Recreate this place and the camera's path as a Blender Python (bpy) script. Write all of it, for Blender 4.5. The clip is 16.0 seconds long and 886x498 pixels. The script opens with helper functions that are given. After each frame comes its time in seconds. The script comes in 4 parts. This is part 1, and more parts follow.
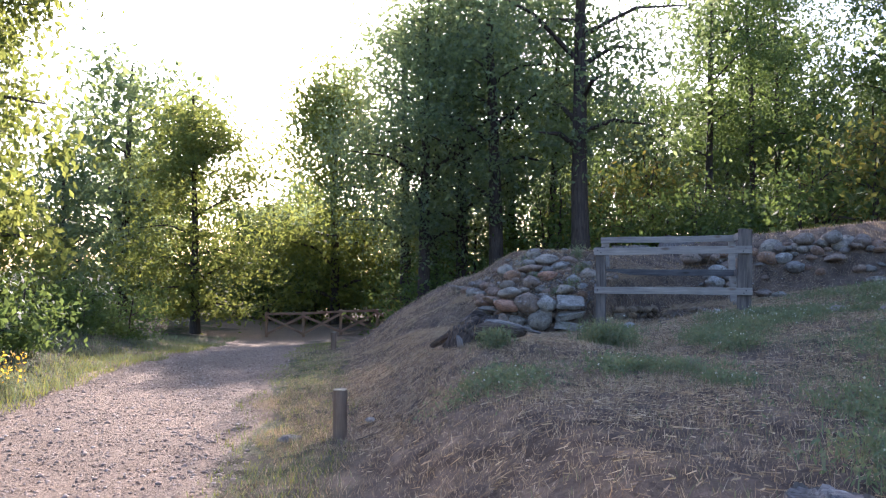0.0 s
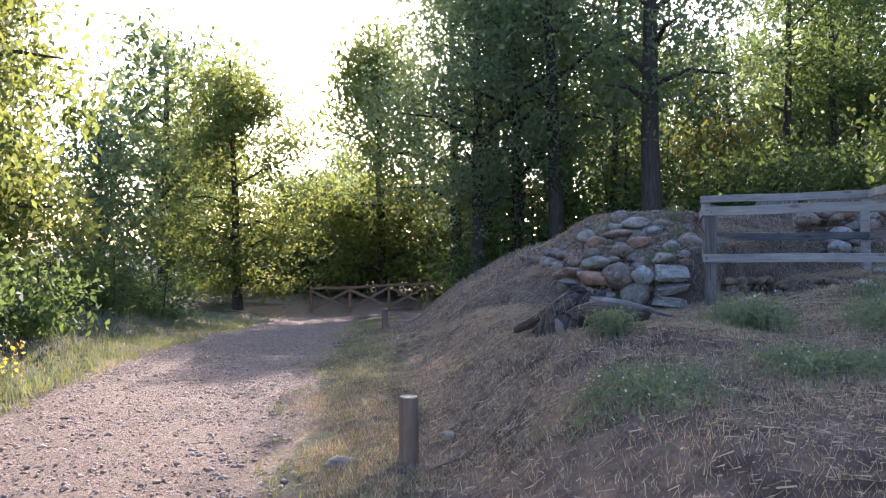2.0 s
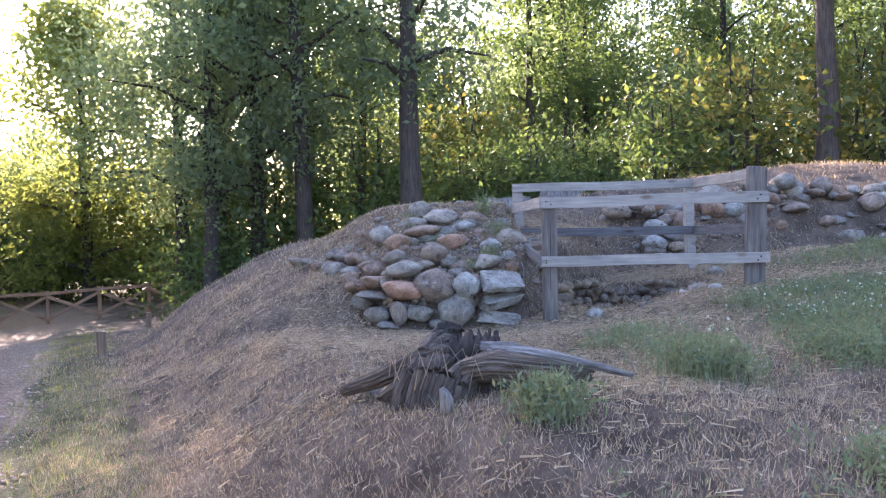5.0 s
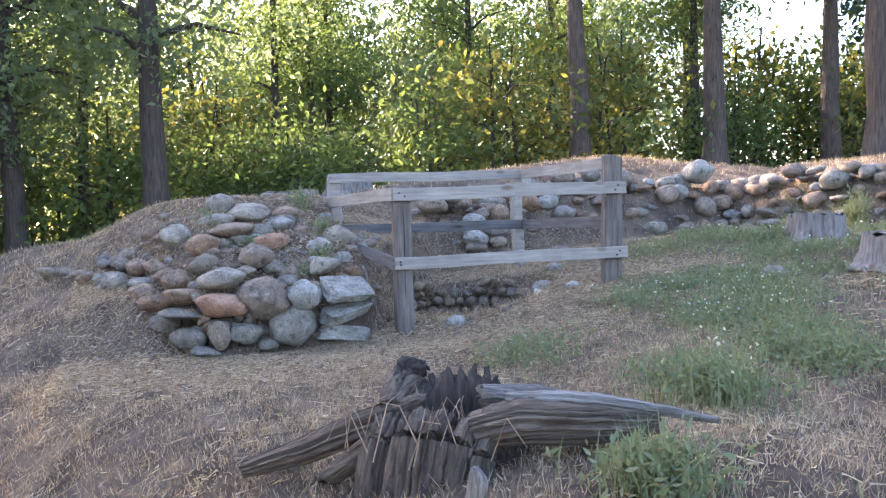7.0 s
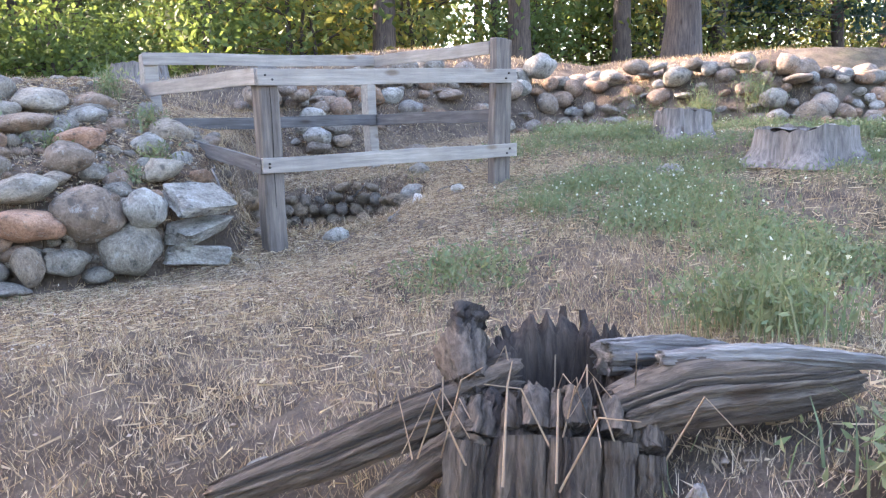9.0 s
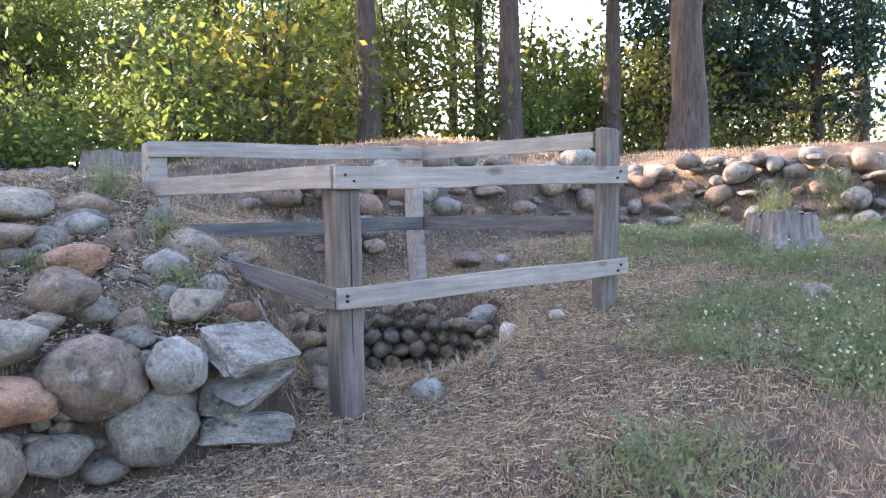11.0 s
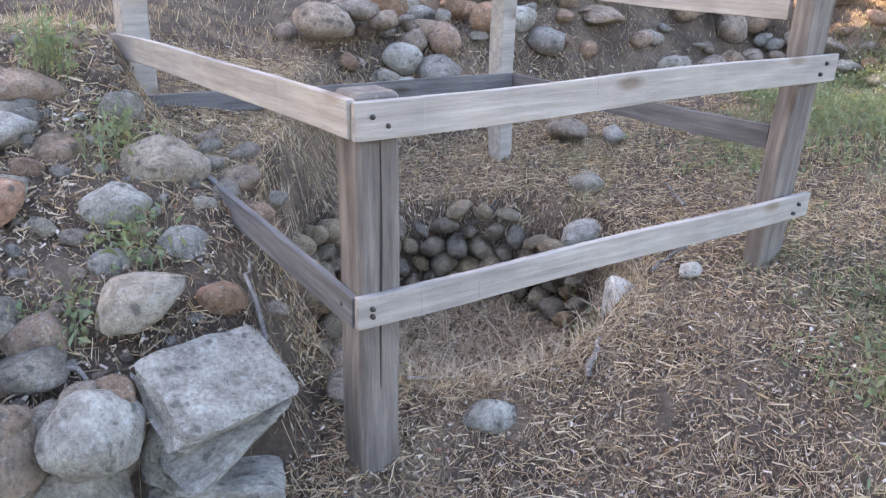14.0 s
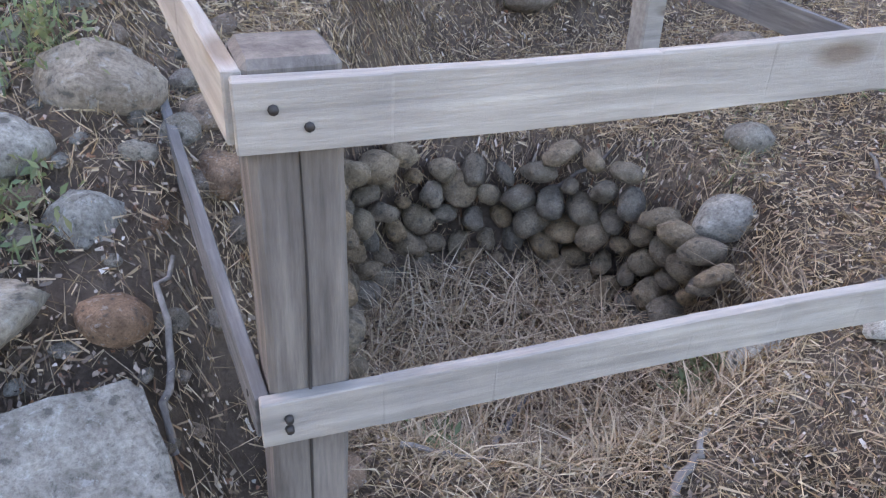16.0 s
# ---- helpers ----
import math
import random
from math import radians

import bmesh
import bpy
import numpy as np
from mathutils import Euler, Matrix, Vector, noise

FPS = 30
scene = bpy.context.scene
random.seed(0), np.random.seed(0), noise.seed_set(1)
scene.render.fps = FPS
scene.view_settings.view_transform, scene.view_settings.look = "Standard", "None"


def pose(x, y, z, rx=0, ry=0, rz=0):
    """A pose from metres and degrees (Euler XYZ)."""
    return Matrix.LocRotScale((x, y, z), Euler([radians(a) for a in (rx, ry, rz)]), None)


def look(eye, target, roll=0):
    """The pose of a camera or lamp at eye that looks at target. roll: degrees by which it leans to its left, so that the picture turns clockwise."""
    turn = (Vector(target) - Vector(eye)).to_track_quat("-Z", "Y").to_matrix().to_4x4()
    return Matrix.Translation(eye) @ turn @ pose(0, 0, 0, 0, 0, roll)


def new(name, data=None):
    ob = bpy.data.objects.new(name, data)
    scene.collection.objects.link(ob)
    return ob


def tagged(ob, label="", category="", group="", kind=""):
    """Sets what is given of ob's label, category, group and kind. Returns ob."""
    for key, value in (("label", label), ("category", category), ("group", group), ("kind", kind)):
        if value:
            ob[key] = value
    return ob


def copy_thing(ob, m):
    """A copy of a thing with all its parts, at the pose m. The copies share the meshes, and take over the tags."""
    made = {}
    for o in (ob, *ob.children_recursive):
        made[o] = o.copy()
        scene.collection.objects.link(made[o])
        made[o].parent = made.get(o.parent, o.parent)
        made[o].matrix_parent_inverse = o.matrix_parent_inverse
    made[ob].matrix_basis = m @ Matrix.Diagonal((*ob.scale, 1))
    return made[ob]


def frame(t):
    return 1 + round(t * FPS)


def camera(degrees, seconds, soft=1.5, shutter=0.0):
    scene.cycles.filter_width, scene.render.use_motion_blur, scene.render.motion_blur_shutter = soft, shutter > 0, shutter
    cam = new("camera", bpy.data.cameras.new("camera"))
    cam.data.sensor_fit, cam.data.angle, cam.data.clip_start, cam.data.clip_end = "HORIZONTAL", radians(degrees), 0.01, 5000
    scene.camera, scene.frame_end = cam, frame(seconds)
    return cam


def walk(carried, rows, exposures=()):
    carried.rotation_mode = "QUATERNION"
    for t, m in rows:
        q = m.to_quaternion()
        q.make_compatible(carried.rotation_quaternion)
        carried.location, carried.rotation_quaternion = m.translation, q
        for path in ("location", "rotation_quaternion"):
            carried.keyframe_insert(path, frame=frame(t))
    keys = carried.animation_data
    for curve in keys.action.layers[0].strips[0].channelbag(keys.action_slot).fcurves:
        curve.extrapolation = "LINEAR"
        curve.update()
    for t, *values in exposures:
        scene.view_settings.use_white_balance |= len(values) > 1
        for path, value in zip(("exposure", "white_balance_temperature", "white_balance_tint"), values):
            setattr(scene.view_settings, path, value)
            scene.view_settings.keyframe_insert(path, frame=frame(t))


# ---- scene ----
cam = camera(59.2, 16.0, soft=1.2)
METRES, EYE, TILT, LEAN, TURN = 12.4, 1.5, 0.0, 0.0, 17.4
ROWS = [
    (0.0, 0.0, 0.0, 0.0, -0.01, 1.69, -0.19),
    (0.5, -0.0072, 0.0334, -0.0011, 2.37, 0.25, -0.33),
    (1.0, -0.0133, 0.0735, -0.0004, 5.27, 0.31, 0.62),
    (1.5, -0.0225, 0.1144, -0.0028, 4.4, 0.24, 0.6),
    (2.0, -0.0312, 0.1507, -0.0043, 3.15, -0.38, 0.55),
    (2.5, -0.0406, 0.1858, -0.0022, 3.09, -1.46, 0.49),
    (3.0, -0.0509, 0.219, 0.0001, -2.58, -1.6, 0.93),
    (5.5, -0.0775, 0.396, 0.0074, -21.55, -1.62, 1.1),
    (6.0, -0.0872, 0.4261, 0.0061, -27.09, -2.16, 1.23),
    (6.5, -0.0939, 0.4609, 0.0089, -30.18, -2.59, 1.74),
    (7.0, -0.1056, 0.492, 0.0092, -37.51, -2.38, 1.98),
    (7.5, -0.109, 0.5251, 0.007, -39.82, -2.62, 2.72),
    (8.0, -0.1069, 0.5561, 0.0089, -44.56, -4.74, 3.45),
    (8.5, -0.1078, 0.5797, 0.0082, -50.89, -9.32, 3.02),
    (9.0, -0.0982, 0.6033, 0.0047, -54.7, -9.98, 1.52),
    (9.5, -0.0915, 0.6331, 0.0076, -54.98, -6.07, 1.25),
    (12.0, -0.0106, 0.7751, 0.0365, -60.15, -3.81, 1.37),
    (12.5, 0.0071, 0.7865, 0.0516, -59.02, -10.3, 0.23),
    (13.0, 0.0239, 0.7992, 0.0565, -58.1, -13.52, -0.2),
    (13.5, 0.0411, 0.8004, 0.058, -57.62, -16.16, 0.49),
    (14.0, 0.0605, 0.7986, 0.0599, -51.87, -21.35, -1.27),
    (14.5, 0.0819, 0.8088, 0.0582, -49.59, -24.63, -2.35),
    (15.0, 0.106, 0.8187, 0.0616, -47.51, -28.0, -1.19),
    (15.5, 0.1282, 0.8257, 0.0615, -42.22, -30.54, -2.14),
    (16.0, 0.1454, 0.8407, 0.0584, -38.4, -32.65, -3.35),
]
walk(cam, [(t, pose(0, 0, EYE, TILT, LEAN, TURN) @ pose(METRES * x, METRES * y, METRES * z, 90 + pitch, roll, yaw)) for t, x, y, z, yaw, pitch, roll in ROWS],
     exposures=[(0.0, 2.1, 5150, 25), (3.0, 2.25, 5200, 26), (5.5, 3.4, 5550, 31), (6.5, 3.55, 5650, 26), (7.5, 3.3, 5850, 24), (9.0, 3.85, 6000, 25), (12.0, 3.4, 6050, 26), (13.0, 3.75, 6300, 26), (14.5, 3.8, 6600, 26), (16.0, 3.65, 6500, 26)])

# world and sun: low evening sun straight up the track
SUN_AZ, SUN_EL = 22.0, 23.2
world = bpy.data.worlds.new("sky")
scene.world = world
world.use_nodes = True
wn = world.node_tree
sky = wn.nodes.new("ShaderNodeTexSky")
sky.sky_type, sky.sun_disc = "NISHITA", False
sky.sun_elevation, sky.sun_rotation = radians(SUN_EL), radians(-SUN_AZ)
sky.air_density, sky.dust_density, sky.ozone_density = 1.2, 2.5, 1.0
wn.links.new(sky.outputs[0], wn.nodes["Background"].inputs[0])
wn.nodes["Background"].inputs[1].default_value = 0.1
sun = new("sun", bpy.data.lights.new("sun", "SUN"))
sun.data.energy, sun.data.angle, sun.data.color = 4.6, radians(0.6), (1.0, 0.8, 0.56)
sun.matrix_world = look((-60 * math.sin(radians(SUN_AZ)), 60 * math.cos(radians(SUN_AZ)), 60 * math.tan(radians(SUN_EL))), (0, 0, 0))


# ---- materials ----
def material(name, rough=0.9, spec=0.25):
    m = bpy.data.materials.new(name)
    m.use_nodes = True
    b = m.node_tree.nodes["Principled BSDF"]
    b.inputs["Roughness"].default_value = rough
    b.inputs["Specular IOR Level"].default_value = spec
    return m, m.node_tree, b


def node(nt, kind, **kw):
    n = nt.nodes.new(kind)
    for k, v in kw.items():
        n.inputs[k.replace("_", " ")].default_value = v
    return n


def ramp(nt, source, stops):
    r = nt.nodes.new("ShaderNodeValToRGB")
    e = r.color_ramp.elements
    while len(e) < len(stops):
        e.new(0.5)
    for el, (p, c) in zip(e, stops):
        el.position, el.color = p, (*c, 1)
    nt.links.new(source, r.inputs[0])
    return r.outputs[0]


def mix(nt, fac, a, b, mode="MIX"):
    m = nt.nodes.new("ShaderNodeMix")
    m.data_type, m.blend_type = "RGBA", mode
    for sock, v in ((m.inputs[0], fac), (m.inputs[6], a), (m.inputs[7], b)):
        if isinstance(v, bpy.types.NodeSocket):
            nt.links.new(v, sock)
        else:
            sock.default_value = v if isinstance(v, (int, float)) else (*v, 1)
    return m.outputs[2]


def coords(nt, stretch=(1, 1, 1), shift=True, spin=0.0):
    """Object coordinates, stretched, with an offset of its own for each object."""
    tc = nt.nodes.new("ShaderNodeTexCoord")
    mp = nt.nodes.new("ShaderNodeMapping")
    mp.inputs["Scale"].default_value = stretch
    turned = nt.nodes.new("ShaderNodeMapping")
    turned.inputs["Rotation"].default_value = (0, 0, radians(spin))
    nt.links.new(tc.outputs["Object"], turned.inputs[0])
    nt.links.new(turned.outputs[0], mp.inputs[0])
    if shift:
        oi = nt.nodes.new("ShaderNodeObjectInfo")
        mu = nt.nodes.new("ShaderNodeMath")
        mu.operation = "MULTIPLY"
        mu.inputs[1].default_value = 37.0
        nt.links.new(oi.outputs["Random"], mu.inputs[0])
        nt.links.new(mu.outputs[0], mp.inputs["Location"])
    return mp.outputs[0]


def noise_tex(nt, vec, scale, detail=6.0, rough=0.6):
    n = node(nt, "ShaderNodeTexNoise", Scale=scale, Detail=detail, Roughness=rough)
    nt.links.new(vec, n.inputs["Vector"])
    return n.outputs["Fac"]


def bump(nt, b, height, strength, dist):
    n = node(nt, "ShaderNodeBump", Strength=strength, Distance=dist)
    nt.links.new(height, n.inputs["Height"])
    nt.links.new(n.outputs[0], b.inputs["Normal"])


def rock_material(name, tones, lichen):
    m, nt, b = material(name, 0.88, 0.3)
    v = coords(nt)
    oi = nt.nodes.new("ShaderNodeObjectInfo")
    base = ramp(nt, oi.outputs["Random"], [(i / (len(tones) - 1), c) for i, c in enumerate(tones)])
    big = noise_tex(nt, v, 3.2)
    fine = noise_tex(nt, v, 26, 8, 0.7)
    c = mix(nt, 0.75, base, ramp(nt, big, [(0.3, (0.4, 0.37, 0.33)), (0.7, (1.4, 1.38, 1.34))]), "MULTIPLY")
    c = mix(nt, 0.9, c, ramp(nt, fine, [(0.3, (0.45, 0.44, 0.42)), (0.7, (1.4, 1.4, 1.4))]), "MULTIPLY")
    spots = ramp(nt, noise_tex(nt, v, 9, 5, 0.75), [(0.56, (0, 0, 0)), (0.64, (1, 1, 1))])
    c = mix(nt, mix(nt, lichen, (0, 0, 0), spots), c, (0.5, 0.5, 0.47))
    dark = ramp(nt, noise_tex(nt, v, 6.5, 5, 0.7), [(0.56, (0, 0, 0)), (0.64, (1, 1, 1))])
    c = mix(nt, mix(nt, 0.75, (0, 0, 0), dark), c, (0.055, 0.052, 0.045))
    nt.links.new(c, b.inputs["Base Color"])
    bump(nt, b, mix(nt, 0.5, fine, big), 0.9, 0.05)
    return m


ROCK = rock_material("fieldstone", [(0.24, 0.2, 0.155), (0.28, 0.26, 0.225), (0.32, 0.2, 0.125), (0.2, 0.185, 0.16), (0.36, 0.32, 0.26), (0.29, 0.19, 0.13), (0.25, 0.24, 0.22)], 0.35)
PIT_ROCK = rock_material("cobble", [(0.26, 0.21, 0.145), (0.32, 0.25, 0.17), (0.19, 0.17, 0.14), (0.34, 0.24, 0.14), (0.25, 0.22, 0.18)], 0.12)
PALE_ROCK = rock_material("pale_limestone", [(0.31, 0.295, 0.265), (0.38, 0.36, 0.32)], 0.45)
WHITE_ROCK = rock_material("white_stone", [(0.62, 0.6, 0.55), (0.7, 0.68, 0.63)], 0.2)
PINK_ROCK = rock_material("pink_sandstone", [(0.45, 0.27, 0.18), (0.42, 0.25, 0.17)], 0.25)


def wood_material(name, light, dark, axis, rot=0.0, spin=0.0):
    m, nt, b = material(name, 0.8, 0.25)
    s = [30 if rot else 14] * 3
    s[axis] = 1.1
    v = coords(nt, s, True, spin)
    g = noise_tex(nt, v, 2.2, 9, 0.65)
    c = ramp(nt, g, [(0.28, dark), (0.5, [0.5 * (p + q) for p, q in zip(light, dark)]), (0.68, light)])
    w = noise_tex(nt, coords(nt), 2.4, 5)
    c = mix(nt, 0.55, c, ramp(nt, w, [(0.3, (0.55, 0.55, 0.57)), (0.65, (1.2, 1.18, 1.12))]), "MULTIPLY")
    knots = nt.nodes.new("ShaderNodeTexVoronoi")
    ks = [7, 7, 7]
    ks[axis] = 2.6
    nt.links.new(coords(nt, ks), knots.inputs["Vector"])
    knots.inputs["Scale"].default_value = 1.0
    k = ramp(nt, knots.outputs["Distance"], [(0.09, (0.42, 0.3, 0.2)), (0.2, (1, 1, 1))])
    c = mix(nt, 0.7, c, k, "MULTIPLY")
    if rot:
        r = ramp(nt, noise_tex(nt, coords(nt), 5, 6, 0.7), [(0.45, (0, 0, 0)), (0.6, (1, 1, 1))])
        c = mix(nt, mix(nt, rot, (0, 0, 0), r), c, (0.06, 0.045, 0.035))
    nt.links.new(c, b.inputs["Base Color"])
    bump(nt, b, g, 1.0 if rot else 0.7, 0.025 if rot else 0.01)
    return m


BOARD = wood_material("weathered_board", (0.36, 0.325, 0.285), (0.2, 0.178, 0.158), 0)
BOARD_DARK = wood_material("dark_board", (0.16, 0.152, 0.15), (0.055, 0.052, 0.05), 0)
POST = wood_material("grey_post", (0.21, 0.18, 0.155), (0.065, 0.056, 0.05), 2)
BROWN = wood_material("brown_rail", (0.33, 0.2, 0.12), (0.2, 0.12, 0.07), 0)
BOLLARD = wood_material("bollard_wood", (0.25, 0.17, 0.11), (0.13, 0.085, 0.055), 2)
ENDGRAIN = wood_material("end_grain", (0.5, 0.42, 0.3), (0.36, 0.28, 0.19), 1)
DEADWOOD = wood_material("dead_wood", (0.215, 0.168, 0.128), (0.028, 0.021, 0.016), 0, 0.25)
SILVER = wood_material("silvered_wood", (0.4, 0.37, 0.34), (0.08, 0.07, 0.062), 0, 0.12)
ROTTEN = wood_material("rotten_wood", (0.085, 0.068, 0.058), (0.02, 0.016, 0.014), 0, 0.5)
HEARTWOOD = wood_material("rotten_heartwood", (0.11, 0.085, 0.07), (0.018, 0.014, 0.012), 2, 0.5)
STUMPWOOD = wood_material("stump_wood", (0.27, 0.24, 0.215), (0.07, 0.06, 0.055), 2)
BARK = wood_material("bark", (0.09, 0.07, 0.055), (0.025, 0.02, 0.017), 2)
BARK_WARM = wood_material("pine_bark", (0.12, 0.09, 0.07), (0.035, 0.027, 0.022), 2)
IRON, nt, b = material("rusted_iron", 0.6, 0.4)
b.inputs["Base Color"].default_value = (0.03, 0.025, 0.022, 1)


def leaf_material(name, tones, glow=0.5):
    """Thin leaves: light passes through them as well as off them."""
    m, nt, b = material(name, 0.65, 0.2)
    g = nt.nodes.new("ShaderNodeNewGeometry")
    c = ramp(nt, g.outputs["Random Per Island"], [(i / (len(tones) - 1), t) for i, t in enumerate(tones)])
    nt.links.new(c, b.inputs["Base Color"])
    tr = nt.nodes.new("ShaderNodeBsdfTranslucent")
    nt.links.new(mix(nt, 1.0, c, (1.95, 1.8, 1.1), "MULTIPLY"), tr.inputs["Color"])
    ms = node(nt, "ShaderNodeMixShader", Fac=glow)
    nt.links.new(b.outputs[0], ms.inputs[1])
    nt.links.new(tr.outputs[0], ms.inputs[2])
    nt.links.new(ms.outputs[0], nt.nodes["Material Output"].inputs[0])
    return m


# tones lifted and blued to stand for the glare veiling dark crowns
LEAF_DARK = leaf_material("veiled_dark_leaves", [(0.095, 0.13, 0.09), (0.145, 0.185, 0.1), (0.12, 0.16, 0.115)], 0.64)
LEAF_MID = leaf_material("green_leaves", [(0.065, 0.1, 0.035), (0.1, 0.14, 0.045), (0.08, 0.12, 0.045)], 0.42)
LEAF_LIGHT = leaf_material("light_leaves", [(0.1, 0.13, 0.04), (0.15, 0.17, 0.05), (0.12, 0.15, 0.05)], 0.55)
# green leaves with the gold of sun shining through put into their tones
LEAF_GOLD = leaf_material("backlit_leaves", [(0.07, 0.105, 0.035), (0.17, 0.165, 0.04), (0.06, 0.09, 0.035), (0.12, 0.14, 0.04), (0.2, 0.165, 0.045)], 0.4)
NEEDLES = leaf_material("needles", [(0.025, 0.05, 0.035), (0.04, 0.065, 0.045)], 0.25)
WEED = leaf_material("weeds", [(0.13, 0.17, 0.095), (0.17, 0.21, 0.12), (0.19, 0.19, 0.11), (0.12, 0.15, 0.09)], 0.3)
STRAW = leaf_material("straw", [(0.12, 0.085, 0.06), (0.31, 0.235, 0.165), (0.43, 0.335, 0.23), (0.18, 0.13, 0.095), (0.4, 0.285, 0.18), (0.56, 0.47, 0.35), (0.24, 0.185, 0.135)], 0.22)
LITTER = leaf_material("leaf_litter", [(0.05, 0.035, 0.026), (0.12, 0.08, 0.055), (0.36, 0.3, 0.24), (0.085, 0.06, 0.045), (0.2, 0.1, 0.055), (0.5, 0.46, 0.4)], 0.1)
VERGE = leaf_material("verge_green", [(0.12, 0.16, 0.045), (0.18, 0.2, 0.06), (0.22, 0.2, 0.08)], 0.4)
SEED = leaf_material("seed_heads", [(0.5, 0.5, 0.45), (0.42, 0.42, 0.38)], 0.3)
GOLD_FLOWER = leaf_material("yellow_flowers", [(0.6, 0.4, 0.04), (0.45, 0.32, 0.04)], 0.4)


# ---- the lie of the land ----
def smooth(a, b, v):
    t = np.clip((v - a) / (b - a), 0, 1)
    return t * t * (3 - 2 * t)


def across(x, y):
    """Metres to the right of the row of bollards that lines the track."""
    return 0.907 * x + 0.421 * y


def along(x, y):
    return -0.421 * x + 0.907 * y


PIT = (-0.36, 12.36)


def wobble(x, y, s, k=0.0):
    return np.sin(x * s + 1.3 * np.sin(y * s * 0.7 + k) + k) * np.cos(y * s * 1.1 + 0.9 * np.sin(x * s * 0.8) + k)


def heap(x, y):
    """The ruined wall's core of earth: a steep face, then a slope."""
    front = 11.64 + 1.5 * np.clip(-2.7 - x, 0, 9)
    q = y - front
    z = 0.6 + 0.42 * smooth(0, 0.14, q) + 0.48 * np.clip(q, 0, 1.75)
    return np.where(q > 0, z, 0), smooth(-1.28, -1.5, x) * smooth(15.5, 13.6, y) * smooth(-4.3, -3.3, x)


def land(x, y):
    """Height of the ground at x, y (arrays or numbers)."""
    x, y = np.asarray(x, float), np.asarray(y, float)
    u, s = along(x, y), across(x, y)
    z = -1.1 * smooth(9, 34, u)
    e = s - 4.0 * smooth(17, 28, u)
    z = z + 0.08 * smooth(-0.9, 0.1, s) + 0.57 * smooth(0.0, 1.35, e) + 0.135 * np.clip(e - 3.1, 0, 4.6)
    y0 = 11.7 + 2.0 * smooth(-1.5, 0.1, x)
    side = 0.9 * (x - 4.1 + 0.3 * np.sin(y)) * smooth(10.2, 12.6, y)
    q = np.maximum(y - y0, side)
    z = z + (0.6 * smooth(0, 0.65, q) + 0.4 * smooth(0.5, 3.0, q)) * smooth(0.4, 3.0, e)
    z = z + 0.16 * np.exp(-(((x + 1.4) / 0.9) ** 2 + ((y - 7.7) / 0.8) ** 2))
    z = z + 0.35 * np.exp(-(((x - 3.9) / 2.6) ** 2 + ((y - 17.3) / 1.8) ** 2))
    z = z + 0.5 * smooth(-3.9, -6.5, s) * (0.8 + 0.4 * wobble(x, y, 0.5)) + 0.6 * smooth(-6, -14, s)
    z = z + 0.03 * wobble(x, y, 1.3) + 0.015 * wobble(x, y, 3.1, 1.0) * smooth(-0.9, 0.3, s)
    h, w = heap(x, y)
    z = z + w * np.maximum(0, h - z)
    z = z - 0.1 * np.exp(-(((x + 0.9) / 0.8) ** 2 + ((y - 11.25) / 0.6) ** 2))
    d = np.hypot((x - PIT[0]) / (0.72 + 0.14 * smooth(-0.2, 0.3, x)), (y - PIT[1]) / 0.74)
    hole = smooth(1.12, 0.78, d)
    return z * (1 - hole) + np.minimum(z, 0.36 + 0.1 * d) * hole


def lz(x, y):
    return float(land(x, y))


# ---- mesh helpers ----
def obj_from(name, verts, faces, mat, parent=None, flat=False):
    me = bpy.data.meshes.new(name)
    verts = np.asarray(verts, np.float32)
    faces = np.asarray(faces, np.int32)
    n = faces.shape[1]
    me.vertices.add(len(verts))
    me.vertices.foreach_set("co", verts.ravel())
    me.loops.add(faces.size)
    me.loops.foreach_set("vertex_index", faces.ravel())
    me.polygons.add(len(faces))
    me.polygons.foreach_set("loop_start", np.arange(len(faces), dtype=np.int32) * n)
    me.update(calc_edges=True)
    if not flat:
        me.shade_smooth()
    me.materials.append(mat)
    ob = new(name, me)
    if parent:
        ob.parent = parent
    return ob


def part(name, bm, mat, parent=None, label="", smoothed=True):
    me = bpy.data.meshes.new(name)
    bm.to_mesh(me)
    bm.free()
    if smoothed:
        me.shade_smooth()
    me.materials.append(mat)
    ob = new(name, me)
    if parent:
        ob.parent = parent
    return tagged(ob, label)


